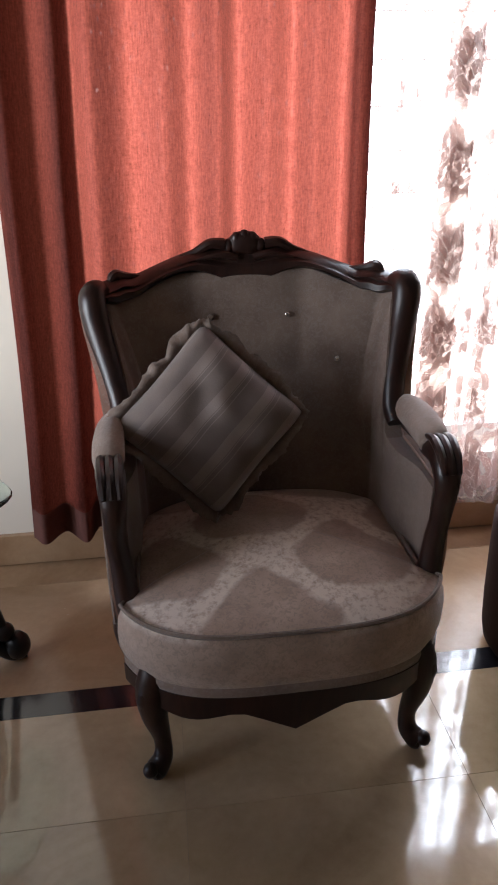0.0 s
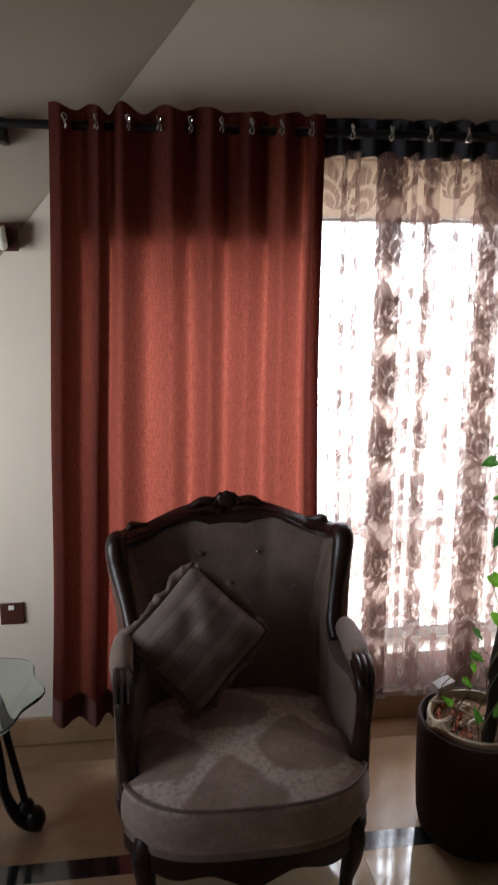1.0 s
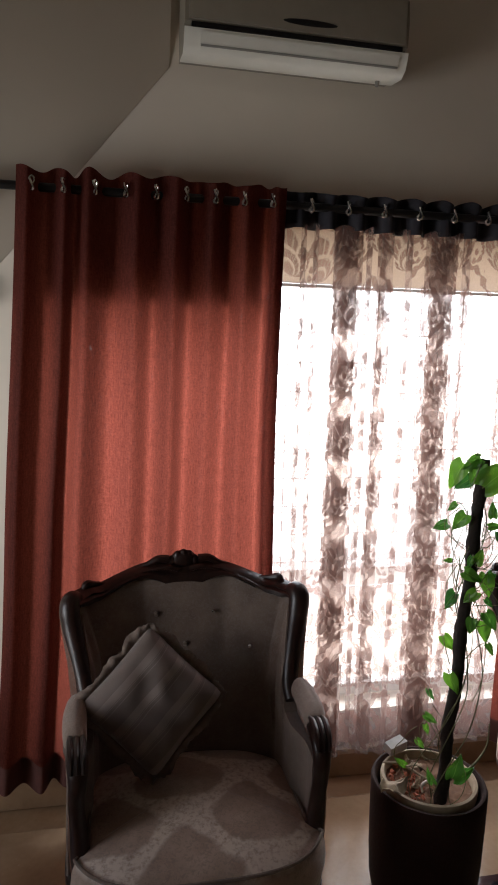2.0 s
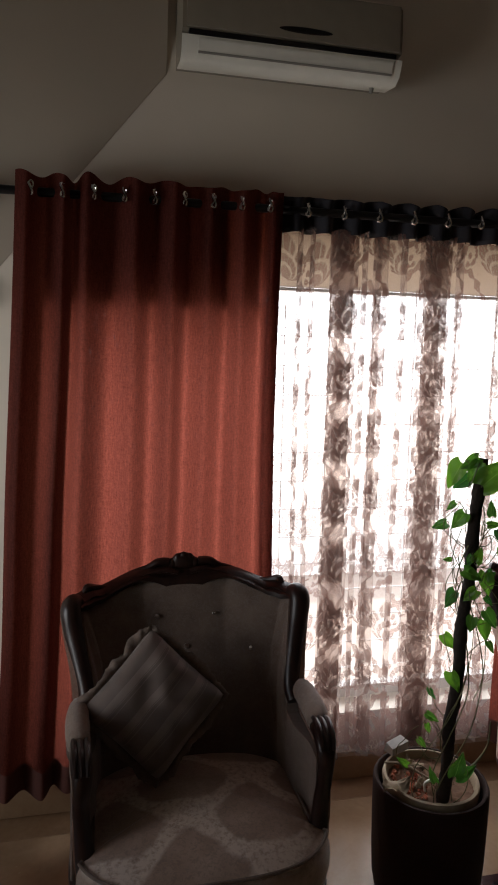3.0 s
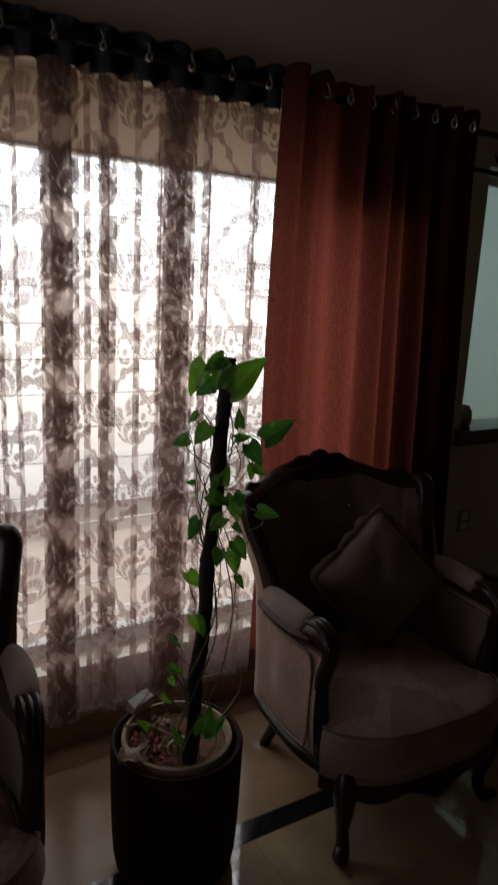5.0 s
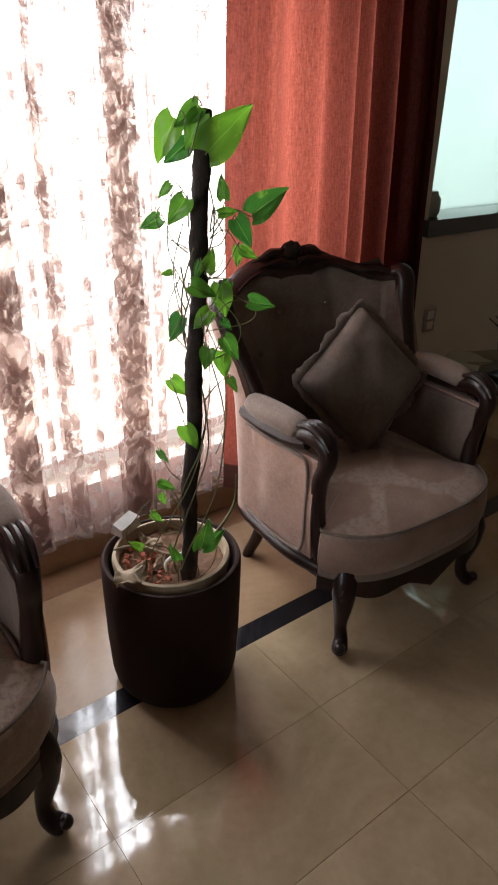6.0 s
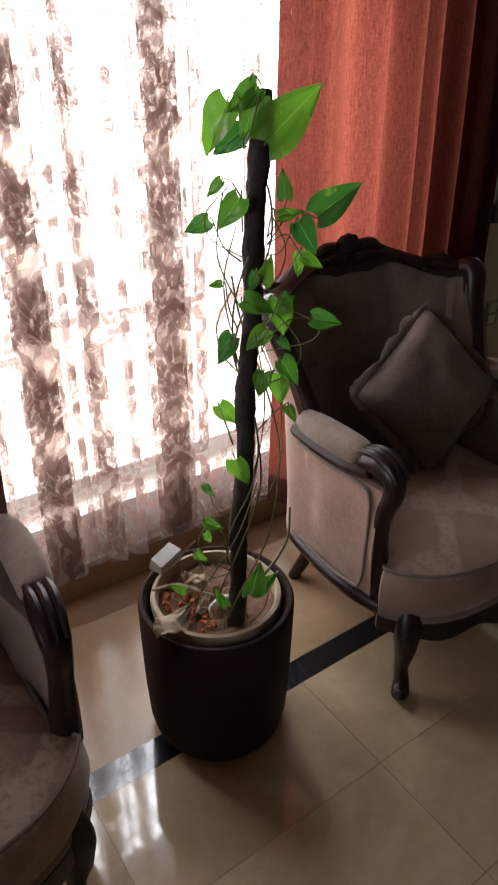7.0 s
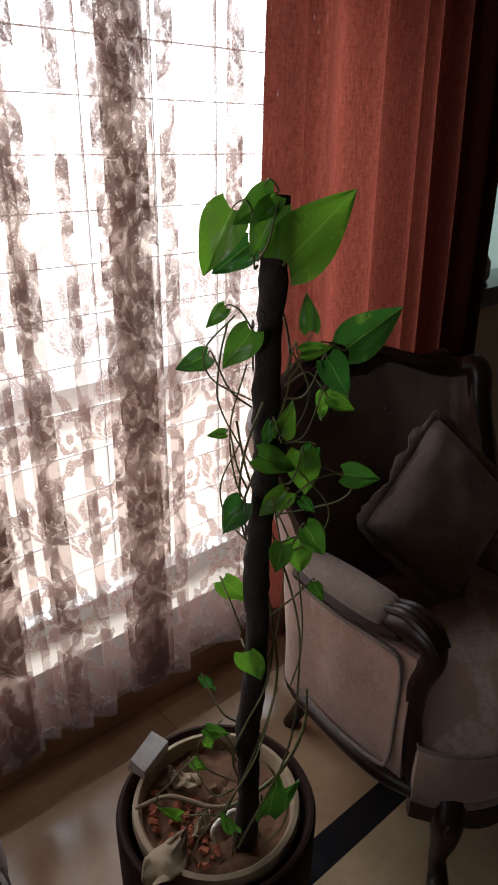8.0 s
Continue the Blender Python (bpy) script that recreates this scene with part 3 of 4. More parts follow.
red_curtain(-0.248, 0.612, 3, "terracotta red eyelet curtain hanging over the window", 0.612, 0.13, 0.095, 0.056)
red_curtain(1.55, 2.4, 8, "terracotta red eyelet curtain drawn aside behind the armchair", 1.55, 0.17, 0.12, 0.056)
c = thing("sheer_curtain", (0, ROD_Y + 0.03, 0), "white sheer curtain with brown damask pattern", "curtain")
def pleated(flat, pleats, x0, x1):
    """Plan of the sheer: loose waves with stacked pleats (start, end, layers)."""
    pts, last = [(x0, 0.0)], x0
    for k, (a, b, layers) in enumerate(pleats):
        pts.append(((last + a) / 2, -flat if k % 2 else flat))
        for q in range(layers):
            y = -0.03 + 0.05 * q / max(1, layers - 1)
            pts.append(((b if q % 2 == 0 else a) + 0.3 * (b - a) * math.sin(2.1 * q + 1.7 * k) * (0 < q < layers - 1) * (layers > 3), y))
        if layers % 2 == 0:
            pts.append((b + 0.004, 0.024))
        last = b
    pts.append(((last + x1) / 2, flat))
    pts.append((x1, 0.0))
    return pts


lace_plan = pleated(0.012, ((0.688, 0.696, 3), (0.735, 0.742, 3), (0.815, 0.888, 7), (0.93, 0.94, 3), (0.968, 1.02, 5), (1.085, 1.092, 3), (1.17, 1.252, 7), (1.31, 1.317, 3), (1.48, 1.488, 3)), 0.585, 1.575)
cloth("sheer", lace_plan, 0.158, 2.14, c, LACE, 0.018, 0.0, 0.0, 0.012, seed=5, rows=30, slack=0.16)
cloth("header", waves(0.6, 1.57, 9, 0.028), 2.13, 2.245, c, HEADER, 0.0, 0.0, 0.003, seed=5, rows=6, lean=0.02)
eyelets(c, lace_plan, 7, 0.64, 1.56)

rod = thing("curtain_rod", (0, ROD_Y, ROD_Z), "dark metal double curtain rod with brackets", "curtain rod")
part("pole", tube(bmesh.new(), [(-0.52, 0, 0), (1, 0, 0), (3.0, 0, 0)], [0.014] * 3, 12, 2), IRON, rod)
part("pole", tube(bmesh.new(), [(2.4, 0.02, -0.13), (2.6, 0.02, -0.13), (2.78, 0.02, -0.13)], [0.011] * 3, 12, 2), IRON, rod)
for x in (-0.4, 1.1, 2.72):
    part("bracket", box(bmesh.new(), x - 0.012, x + 0.012, 0.0, 0.1, -0.05, 0.02, 0.004), IRON, rod)
for x in (-0.54, 3.02):
    part("finial", ball(bmesh.new(), (x, 0, 0), 0.026), IRON, rod)
for x in (2.6, 2.86):
    part("hook", tube(bmesh.new(), [(x, 0.02, -0.02), (x + 0.01, 0.02, -0.06), (x - 0.01, 0.02, -0.085), (x - 0.03, 0.02, -0.06)], [0.004] * 4, 6, 4), IRON, rod)

# ---------------------------------------------------------------- floor border
solid("floor_border", box(bmesh.new(), X0, X1, 3.332, 3.405, -0.02, 0.0), BLACKSTONE, "black granite border strip in the floor", "floor", "structure")

# ---------------------------------------------------------------- armchairs
def ease(f):
    f = max(0.0, min(1.0, f))
    return f * f * (3 - 2 * f)


def shell_plan(s, z):
    """Plan of the tub at height z: s runs from the front of one arm (-1) round the back to the other (1)."""
    a, sx = abs(s), 1 if s >= 0 else -1
    half = 0.328 + 0.05 * ease((z - 0.64) / 0.3)
    ear = 0.13 + 0.09 * ease((z - 0.6) / 0.3)
    mid = 0.27 + 0.155 * max(0.0, z - 0.4) / 0.6
    if a <= 0.64:
        t = a / 0.64 * math.pi / 2
        return Vector((sx * half * math.sin(t) ** 0.92, ear + (mid - ear) * math.cos(t) ** 0.85, z))
    g = (a - 0.64) / 0.36
    return Vector((sx * (half - 0.012 * g * g), ear - g * (ear + 0.165), z))


def shell_top(s):
    """Height of the back's rail and the arms, s from -1 to 1."""
    a = abs(s)
    if a > 0.68:
        return 0.635
    if a > 0.6:
        return 0.635 + 0.305 * (1 - ((a - 0.6) / 0.08) ** 2.6)
    f = a / 0.6
    return 0.94 + 0.056 * ease((0.62 - f) / 0.52) + 0.006 * math.exp(-((f - 0.66) / 0.07) ** 2)


def shell_at(s, z, out):
    """A point of the shell, out metres outside its plan."""
    p, q = shell_plan(max(-1, s - 0.01), z), shell_plan(min(1, s + 0.01), z)
    nrm = Vector((q.y - p.y, p.x - q.x, 0)).normalized()
    return shell_plan(s, z) - nrm * out


STEPS = [i / 56 - 1 for i in range(113)]


def cabriole(bm, sx, y0, fwd):
    tube(bm, [(sx * 0.262, y0, 0.29), (sx * 0.279, y0 + fwd * 0.016, 0.235), (sx * 0.279, y0 + fwd * 0.018, 0.17), (sx * 0.269, y0 + fwd * 0.006, 0.09), (sx * 0.27, y0 + fwd * 0.014, 0.045), (sx * 0.287, y0 + fwd * 0.03, 0.024), (sx * 0.296, y0 + fwd * 0.04, 0.02)],
         [0.036, 0.036, 0.028, 0.019, 0.021, 0.024, 0.015], 12, 5)
    ball(bm, (sx * 0.297, y0 + fwd * 0.04, 0.036), 0.017)
    ball(bm, (sx * 0.288, y0 + fwd * 0.034, 0.226), 0.03, (0.8, 0.5, 1.1))
    return bm


def seat_outline(u, grow=0.0):
    """Plan of the seat: bowed front, narrower back; u in 0..1 round the rim from the back."""
    a = 2 * math.pi * u
    sx, cy = math.sin(a), -math.cos(a)
    x = (0.362 + grow) * math.copysign(abs(sx) ** 0.6, sx)
    y = 0.25 * math.copysign(abs(cy) ** 0.8, -cy)
    if y < 0:
        y *= 1.26 + grow * 3
    else:
        x *= 1 - 0.2 * (y / 0.25) ** 1.5
    slim = 0.302 + (0.368 + grow - 0.302) * ease((-0.155 - y) / 0.05)
    x = max(-slim, min(slim, x))
    return x, y - 0.01


def cushion(bm, z0, z1, crown, grow=0.0, bulge=0.012, n=110):
    """A stuffed cushion over the seat's plan."""
    prof = [(0.0, 0), (0.55, 0.0), (0.93, 0.0), (0.985, 0.1), (1.0, 0.3), (1.0, 0.55), (0.995, 0.8), (0.975, 0.94), (0.94, 1.0)]
    rows = []
    for f, h in prof[1:]:
        g = bulge * math.sin(h * math.pi) if f > 0.97 else 0
        rows.append([bm.verts.new((x * (f + g), y * (f + g), z0 + (z1 - z0) * h)) for x, y in (seat_outline(i / n, grow) for i in range(n))])
    for f in (0.8, 0.6, 0.38, 0.18, 0.05):
        rows.append([bm.verts.new((x * f, y * f, z1 + crown * (1 - (f / 0.94) ** 2) + 0.004 * noise.noise(Vector((x * f * 9, y * f * 9, 2))))) for x, y in (seat_outline(i / n, grow) for i in range(n))])
    for a, b in zip(rows, rows[1:]):
        for i in range(n):
            bm.faces.new((a[i], a[(i + 1) % n], b[(i + 1) % n], b[i]))
    bm.faces.new(rows[0][::-1])
    bm.faces.new(rows[-1])
    return bm


def armchair(at, turn, label, seat_cloth):
    ch = thing("armchair", at, label, "armchair", "armchairs by the window", turn)
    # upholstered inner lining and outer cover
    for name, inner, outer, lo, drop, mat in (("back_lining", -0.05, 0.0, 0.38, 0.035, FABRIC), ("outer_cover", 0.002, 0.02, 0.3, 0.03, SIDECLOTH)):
        bm = bmesh.new()
        nv = 22
        faces = []
        for out in (inner, outer):
            rows = []
            for j in range(nv + 1):
                v = j / nv
                row = []
                for s in STEPS:
                    a = abs(s)
                    z = lo + (shell_top(s) - drop - lo) * v
                    puff = 0.0
                    if out < -0.01:
                        # deep-buttoned back with soft upright channels over a plain lower roll
                        if a < 0.56:
                            amp = ease((z - 0.62) / 0.1) * ease((0.56 - a) / 0.08)
                            puff = -0.016 * amp * abs(math.cos(s * 10.5)) - 0.014 * math.exp(-((z - 0.6) / 0.07) ** 2) + 0.01 * amp * math.exp(-((z - 0.7) / 0.02) ** 2)
                        puff += 0.03 * v ** 10 * (a < 0.62)
                        puff += 0.012 * ease((a - 0.62) / 0.08) + 0.026 * ease((a - 0.76) / 0.16)
                    elif out > 0.01:
                        puff = 0.012 * math.sin(math.pi * v) * ease((a - 0.7) / 0.1)
                    row.append(bm.verts.new(shell_at(s, z, out + puff)))
                rows.append(row)
            for a, b in zip(rows, rows[1:]):
                for i in range(len(a) - 1):
                    bm.faces.new((a[i], a[i + 1], b[i + 1], b[i]))
            faces.append(rows)
        a, b = faces
        for j in (0, nv):
            for i in range(len(STEPS) - 1):
                bm.faces.new((a[j][i], a[j][i + 1], b[j][i + 1], b[j][i]))
        for i in (0, len(STEPS) - 1):
            for j in range(nv):
                bm.faces.new((a[j][i], a[j + 1][i], b[j + 1][i], b[j][i]))
        if name == "back_lining":
            lining = part(name, bm, mat, ch)
        else:
            part(name, bm, mat, ch)
    # show-wood wings: from the ears down to the arms
    for sx in (-1, 1):
        pts = [shell_at(sx * 0.52, 0.925, -0.02), shell_at(sx * 0.58, 0.93, -0.016), shell_at(sx * 0.618, 0.91, -0.012), shell_at(sx * 0.635, 0.85, -0.012), shell_at(sx * 0.645, 0.78, -0.014), shell_at(sx * 0.65, 0.71, -0.016), shell_at(sx * 0.66, 0.665, -0.016), shell_at(sx * 0.69, 0.635, -0.014)]
        part("wing_frame", tube(bmesh.new(), pts, [0.024, 0.031, 0.034, 0.032, 0.029, 0.027, 0.026, 0.022], 14, 5, 0.9), WOOD, ch)
    # broad top rail: deep at the middle, thin where the padding rises either side, thin again at the ears
    bm = bmesh.new()
    rings = []
    for s in STEPS:
        if abs(s) <= 0.61:
            top = shell_top(s)
            f = abs(s) / 0.6
            h = 0.036 + 0.052 * math.exp(-(f / 0.16) ** 2) - 0.006 * math.exp(-((f - 0.42) / 0.16) ** 2) + 0.014 * math.exp(-((f - 0.68) / 0.16) ** 2)
            rings.append([bm.verts.new(shell_at(s, z, q)) for q, z in ((-0.03, top - h), (-0.045, top - h + 0.007), (-0.047, top - h * 0.55), (-0.037, top - h * 0.4), (-0.041, top - 0.014), (-0.026, top), (0.0, top + 0.002), (0.014, top - 0.012), (0.014, top - h))])
    for a, b in zip(rings, rings[1:]):
        for i in range(9):
            bm.faces.new((a[i], a[(i + 1) % 9], b[(i + 1) % 9], b[i]))
    bm.faces.new(rings[0])
    bm.faces.new(rings[-1][::-1])
    rail = part("top_rail", bm, WOOD, ch, "broad dark carved top rail")
    # carved crest: shell flanked by scrolls
    top = shell_at(0, shell_top(0) - 0.008, -0.014)
    bm = bmesh.new()
    ball(bm, (0, top.y - 0.012, top.z + 0.016), 0.03, (1.5, 0.6, 1.1), 16)
    for k in range(-2, 3):
        ball(bm, (0.019 * k, top.y - 0.014, top.z + 0.034 - 0.005 * k * k), 0.016, (0.95, 0.8, 1.15), 10)
    for sx in (-1, 1):
        tube(bm, [(sx * 0.05, top.y - 0.014, top.z + 0.018), (sx * 0.085, top.y - 0.016, top.z + 0.02), (sx * 0.12, top.y - 0.014, top.z + 0.002), (sx * 0.16, top.y - 0.012, top.z - 0.01)], [0.015, 0.013, 0.01, 0.006], 8, 4)
        tube(bm, [(sx * 0.02, top.y - 0.03, top.z - 0.012), (sx * 0.06, top.y - 0.034, top.z - 0.004), (sx * 0.12, top.y - 0.036, top.z - 0.014)], [0.01, 0.009, 0.004], 8, 4)
    part("crest", bm, WOOD, rail, "carved shell crest")
    for sx in (-1, 1):
        # small carved scroll where the rail steps down to the ear
        scroll = [shell_at(sx * f, shell_top(f) + dz, -0.014) for f, dz in ((0.3, -0.004), (0.36, 0.004), (0.41, 0.008), (0.44, 0.0))]
        part("scroll", tube(bmesh.new(), scroll, [0.006, 0.011, 0.014, 0.007], 8, 4), WOOD, rail)
        # padded armrest
        part("arm_pad", tube(bmesh.new(), [(sx * 0.335, 0.135, 0.655), (sx * 0.338, 0.115, 0.666), (sx * 0.34, 0.04, 0.67), (sx * 0.336, -0.05, 0.668), (sx * 0.331, -0.088, 0.664), (sx * 0.33, -0.094, 0.66)], [0.012, 0.03, 0.036, 0.036, 0.031, 0.012], 14, 4, 0.85), PADCLOTH, ch)
        # carved knuckle and the S-shaped arm post
        post = part("arm_post", tube(bmesh.new(), [(sx * 0.332, -0.05, 0.637), (sx * 0.33, -0.1, 0.654), (sx * 0.326, -0.145, 0.662), (sx * 0.322, -0.18, 0.648), (sx * 0.322, -0.19, 0.61), (sx * 0.326, -0.172, 0.55), (sx * 0.322, -0.16, 0.47), (sx * 0.315, -0.165, 0.38), (sx * 0.3, -0.19, 0.27)],
                             [0.018, 0.026, 0.029, 0.028, 0.024, 0.022, 0.023, 0.027, 0.026], 12, 5), WOOD, ch)
        bm = bmesh.new()
        for k in (-1, 0, 1):
            tube(bm, [(sx * 0.33 + k * 0.017, -0.092, 0.682), (sx * 0.327 + k * 0.017, -0.135, 0.691), (sx * 0.324 + k * 0.016, -0.18, 0.676), (sx * 0.322 + k * 0.015, -0.208, 0.648)], [0.006, 0.0095, 0.0095, 0.005], 8, 4)
        part("arm_carving", bm, WOOD, post, "fluted carving on the arm end")
        # wood rail that rises under the arm from post to wing, and the curved rail below the side panel
        part("arm_rail", tube(bmesh.new(), [(sx * 0.342, 0.15, 0.63), (sx * 0.35, 0.04, 0.628), (sx * 0.346, -0.06, 0.63), (sx * 0.332, -0.12, 0.64)], [0.02, 0.02, 0.02, 0.022], 8, 4), WOOD, ch)
        part("side_rail", tube(bmesh.new(), [(sx * 0.305, -0.19, 0.272), (sx * 0.338, -0.1, 0.278), (sx * 0.342, 0.03, 0.285), (sx * 0.325, 0.16, 0.29), (sx * 0.25, 0.245, 0.285)], [0.026, 0.023, 0.021, 0.021, 0.022], 10, 5), WOOD, ch)
        # piping round the side panel
        part("welt", tube(bmesh.new(), [(sx * 0.349, 0.13, 0.6), (sx * 0.356, 0.02, 0.6), (sx * 0.352, -0.1, 0.602), (sx * 0.348, -0.14, 0.58), (sx * 0.35, -0.146, 0.45), (sx * 0.35, -0.14, 0.335), (sx * 0.353, -0.11, 0.312), (sx * 0.358, 0.0, 0.312), (sx * 0.347, 0.13, 0.322)], [0.0048] * 9, 6, 4), FABRIC, ch)
        part("leg", cabriole(bmesh.new(), sx, -0.235, -1), WOOD, ch)
        part("leg", tube(bmesh.new(), [(sx * 0.2, 0.2, 0.3), (sx * 0.205, 0.215, 0.2), (sx * 0.21, 0.24, 0.1), (sx * 0.225, 0.28, 0.0)], [0.03, 0.026, 0.021, 0.018], 10, 5), WOOD, ch)
    # seat rail with the wavy carved apron
    bm = bmesh.new()
    n = 110
    rows = []
    for out, lo in ((0.004, False), (0.004, True), (-0.03, True), (-0.03, False)):
        row = []
        for i in range(n):
            x, y = seat_outline(i / n, out + 0.002)
            zz = 0.262
            if lo:
                f = max(0.0, min(1.0, (-y - 0.1) / 0.15))
                zz = 0.216 - f * (0.036 * math.exp(-((x - 0.0) / 0.07) ** 2) + 0.01 * math.cos(x * 30) + 0.002)
            row.append(bm.verts.new((x, y, zz)))
        rows.append(row)
    for q in range(4):
        a, b = rows[q], rows[(q + 1) % 4]
        for i in range(n):
            bm.faces.new((a[i], a[(i + 1) % n], b[(i + 1) % n], b[i]))
    part("apron", bm, WOOD, ch, "dark wavy carved seat rail")
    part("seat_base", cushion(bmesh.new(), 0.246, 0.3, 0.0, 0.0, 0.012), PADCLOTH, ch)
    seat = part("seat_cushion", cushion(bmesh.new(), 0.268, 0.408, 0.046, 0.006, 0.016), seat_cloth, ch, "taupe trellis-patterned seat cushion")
    ring = [seat_outline(i / 110, 0.006) for i in range(111)]
    part("piping", tube(bmesh.new(), [(x * 0.985, y * 0.985, 0.406) for x, y in ring], [0.0048] * 111, 6, 1), FABRIC, seat)
    # buttons of the back
    for f, z in ((-0.1, 0.845), (0.1, 0.845), (-0.3, 0.745), (0.0, 0.75), (0.3, 0.745)):
        at = shell_at(f, z, -0.052 - 0.016 * abs(math.cos(f * 10.5)))
        part("button", ball(bmesh.new(), at, 0.006 if f == 0.1 else 0.009, (1, 0.8, 1), 10), CHROME if f > 0.05 else FABRIC, lining, "shiny back button" if f > 0.05 else "")
    return ch


def pillow(at, turn, tip, spin, label, half, cover):
    """A square scatter cushion with a gathered ruffle, standing on one corner."""
    pl = thing("throw_pillow", at, label, "pillow", "pillows on the armchairs")
    pl.matrix_world = pose(*at, tip, 0, turn) @ pose(0, 0, 0, 0, spin, 0)
    bm = bmesh.new()
    n = 26
    sides = []
    for sy in (-1, 1):
        rows = []
        for j in range(n + 1):
            row = []
            for i in range(n + 1):
                u, v = i / n * 2 - 1, j / n * 2 - 1
                pinch = 1 - 0.07 * (1 - abs(u) ** 2) * abs(v) ** 3 - 0.0
                pinch2 = 1 - 0.07 * (1 - abs(v) ** 2) * abs(u) ** 3
                t = ((1 - u ** 4) * (1 - v ** 4)) ** 0.6 * 0.062
                crease = 0.016 * noise.noise(Vector((u * 2.3 + 7, v * 2.3, sy))) * (1 - max(abs(u), abs(v)) ** 4)
                row.append(bm.verts.new((u * half * pinch2 * (1 - 0.07 * (u * v) ** 6), sy * (t + crease), v * half * pinch * (1 - 0.07 * (u * v) ** 6))))
            rows.append(row)
        for a, b in zip(rows, rows[1:]):
            for i in range(n):
                bm.faces.new((a[i], a[i + 1], b[i + 1], b[i]))
    bmesh.ops.remove_doubles(bm, verts=bm.verts, dist=0.0006)
    part("stuffing_cover", bm, cover, pl)
    bm = bmesh.new()
    m = 200
    inner, outer = [], []
    for i in range(m):
        a = i / m * 4
        k, f = int(a), a - int(a)
        c = [(-1, -1), (1, -1), (1, 1), (-1, 1), (-1, -1)]
        x = c[k][0] + (c[k + 1][0] - c[k][0]) * f
        z = c[k][1] + (c[k + 1][1] - c[k][1]) * f
        wav = math.sin(i * 0.9 + 4 * noise.noise(Vector((i * 0.06, 0, half * 50)))) * 0.003 + noise.noise(Vector((i * 0.09, 0, 4))) * 0.016
        w = 0.015 + 0.015 * noise.noise(Vector((i * 0.13, 3, half * 40))) + 0.007 * noise.noise(Vector((i * 0.7, 1, half * 40))) - 0.012 * (abs(f - 0.5) * 2) ** 6
        inner.append(bm.verts.new((x * half * 0.94, 0, z * half * 0.94)))
        outer.append(bm.verts.new((x * (half + w), wav, z * (half + w))))
    for i in range(m):
        bm.faces.new((inner[i], inner[(i + 1) % m], outer[(i + 1) % m], outer[i]))
    ob = part("ruffle", bm, FABRIC, pl, "gathered ruffle edge")
    mod = ob.modifiers.new("thick", "SOLIDIFY")
    mod.thickness, mod.offset = 0.003, 0
    return pl


def pillow_cloth():
    k = Nodes("striped_satin_cushion")
    sep = k.add("ShaderNodeSeparateXYZ", Vector=k.coords())
    warp = k.noise(3.0, 2, 0.5)
    s = k.m("ADD", k.m("MULTIPLY", sep.outputs[0], 13.0), k.m("MULTIPLY", warp, 0.25))
    f = k.m("FRACT", s)
    wide = k.m("MULTIPLY", k.m("GREATER_THAN", f, 0.72), 0.5)
    thin = k.m("MULTIPLY", k.m("GREATER_THAN", k.m("SINE", k.m("MULTIPLY", s, 44.0)), 0.82), k.m("LESS_THAN", f, 0.3))
    band = k.m("MAXIMUM", wide, k.m("MULTIPLY", thin, 0.5))
    col = k.mix(band, k.mix(k.noise(30, 4), (0.115, 0.084, 0.07), (0.16, 0.12, 0.102)), (0.27, 0.205, 0.178))
    p = k.principled(Base_Color=col, Roughness=k.m("SUBTRACT", 0.78, k.m("MULTIPLY", band, 0.3)), Normal=k.bump(k.noise(350, 2), 0.3, 0.002))
    p.inputs["Sheen Weight"].default_value = 0.3
    return k.done(p.outputs[0])


PILLOWCLOTH = pillow_cloth()
armchair((0.28, 3.39, 0), 0, "dark carved wooden bergere armchair with taupe trellis upholstery", LITSEAT)
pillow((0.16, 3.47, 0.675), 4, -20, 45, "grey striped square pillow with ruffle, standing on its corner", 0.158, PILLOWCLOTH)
armchair((1.72, 3.4, 0), -2, "dark carved wooden bergere armchair with taupe upholstery beside the plant pot", LITFAINTSEAT)
pillow((1.79, 3.49, 0.66), -12, -20, 50, "taupe square pillow with ruffle, leaning on the armchair back", 0.17, FABRIC)

# ---------------------------------------------------------------- plant
POT = (1.02, 3.385)
pot = thing("planter", (*POT, 0), "dark brown leatherette planter with a clay pot inside", "planter")
part("sleeve", lathe(bmesh.new(), [(0.13, 0.0), (0.15, 0.006), (0.162, 0.024), (0.169, 0.06), (0.174, 0.15), (0.177, 0.28), (0.178, 0.36), (0.178, 0.38), (0.174, 0.39), (0.168, 0.391), (0.161, 0.384), (0.157, 0.35), (0.155, 0.29)], 64), POTSKIN, pot)
part("clay_pot", lathe(bmesh.new(), [(0.11, 0.25), (0.146, 0.36), (0.15, 0.386), (0.147, 0.398), (0.139, 0.4), (0.134, 0.393), (0.131, 0.36), (0.128, 0.33)], 56), POTCLAY, pot, "pale clay pot rim")
bm = bmesh.new()
sheet(bm, lambda u, v: Vector((0.135 * v * math.cos(2 * math.pi * u), 0.135 * v * math.sin(2 * math.pi * u), 0.372 + 0.014 * noise.noise(Vector((9 * v * math.cos(2 * math.pi * u), 9 * v * math.sin(2 * math.pi * u), 0))) + 0.004 * noise.noise(Vector((40 * v * math.cos(2 * math.pi * u), 40 * v * math.sin(2 * math.pi * u), 5))))), 48, 14, True)
part("soil", bm, SOIL, pot, "dry brown soil")
BASE, TIP = Vector((1.015, 3.3, 0.36)), Vector((1.135, 3.395, 1.395))
plant = thing("potted_plant", tuple(BASE), "climbing green pothos vine on a dark coir pole in the planter", "plant")
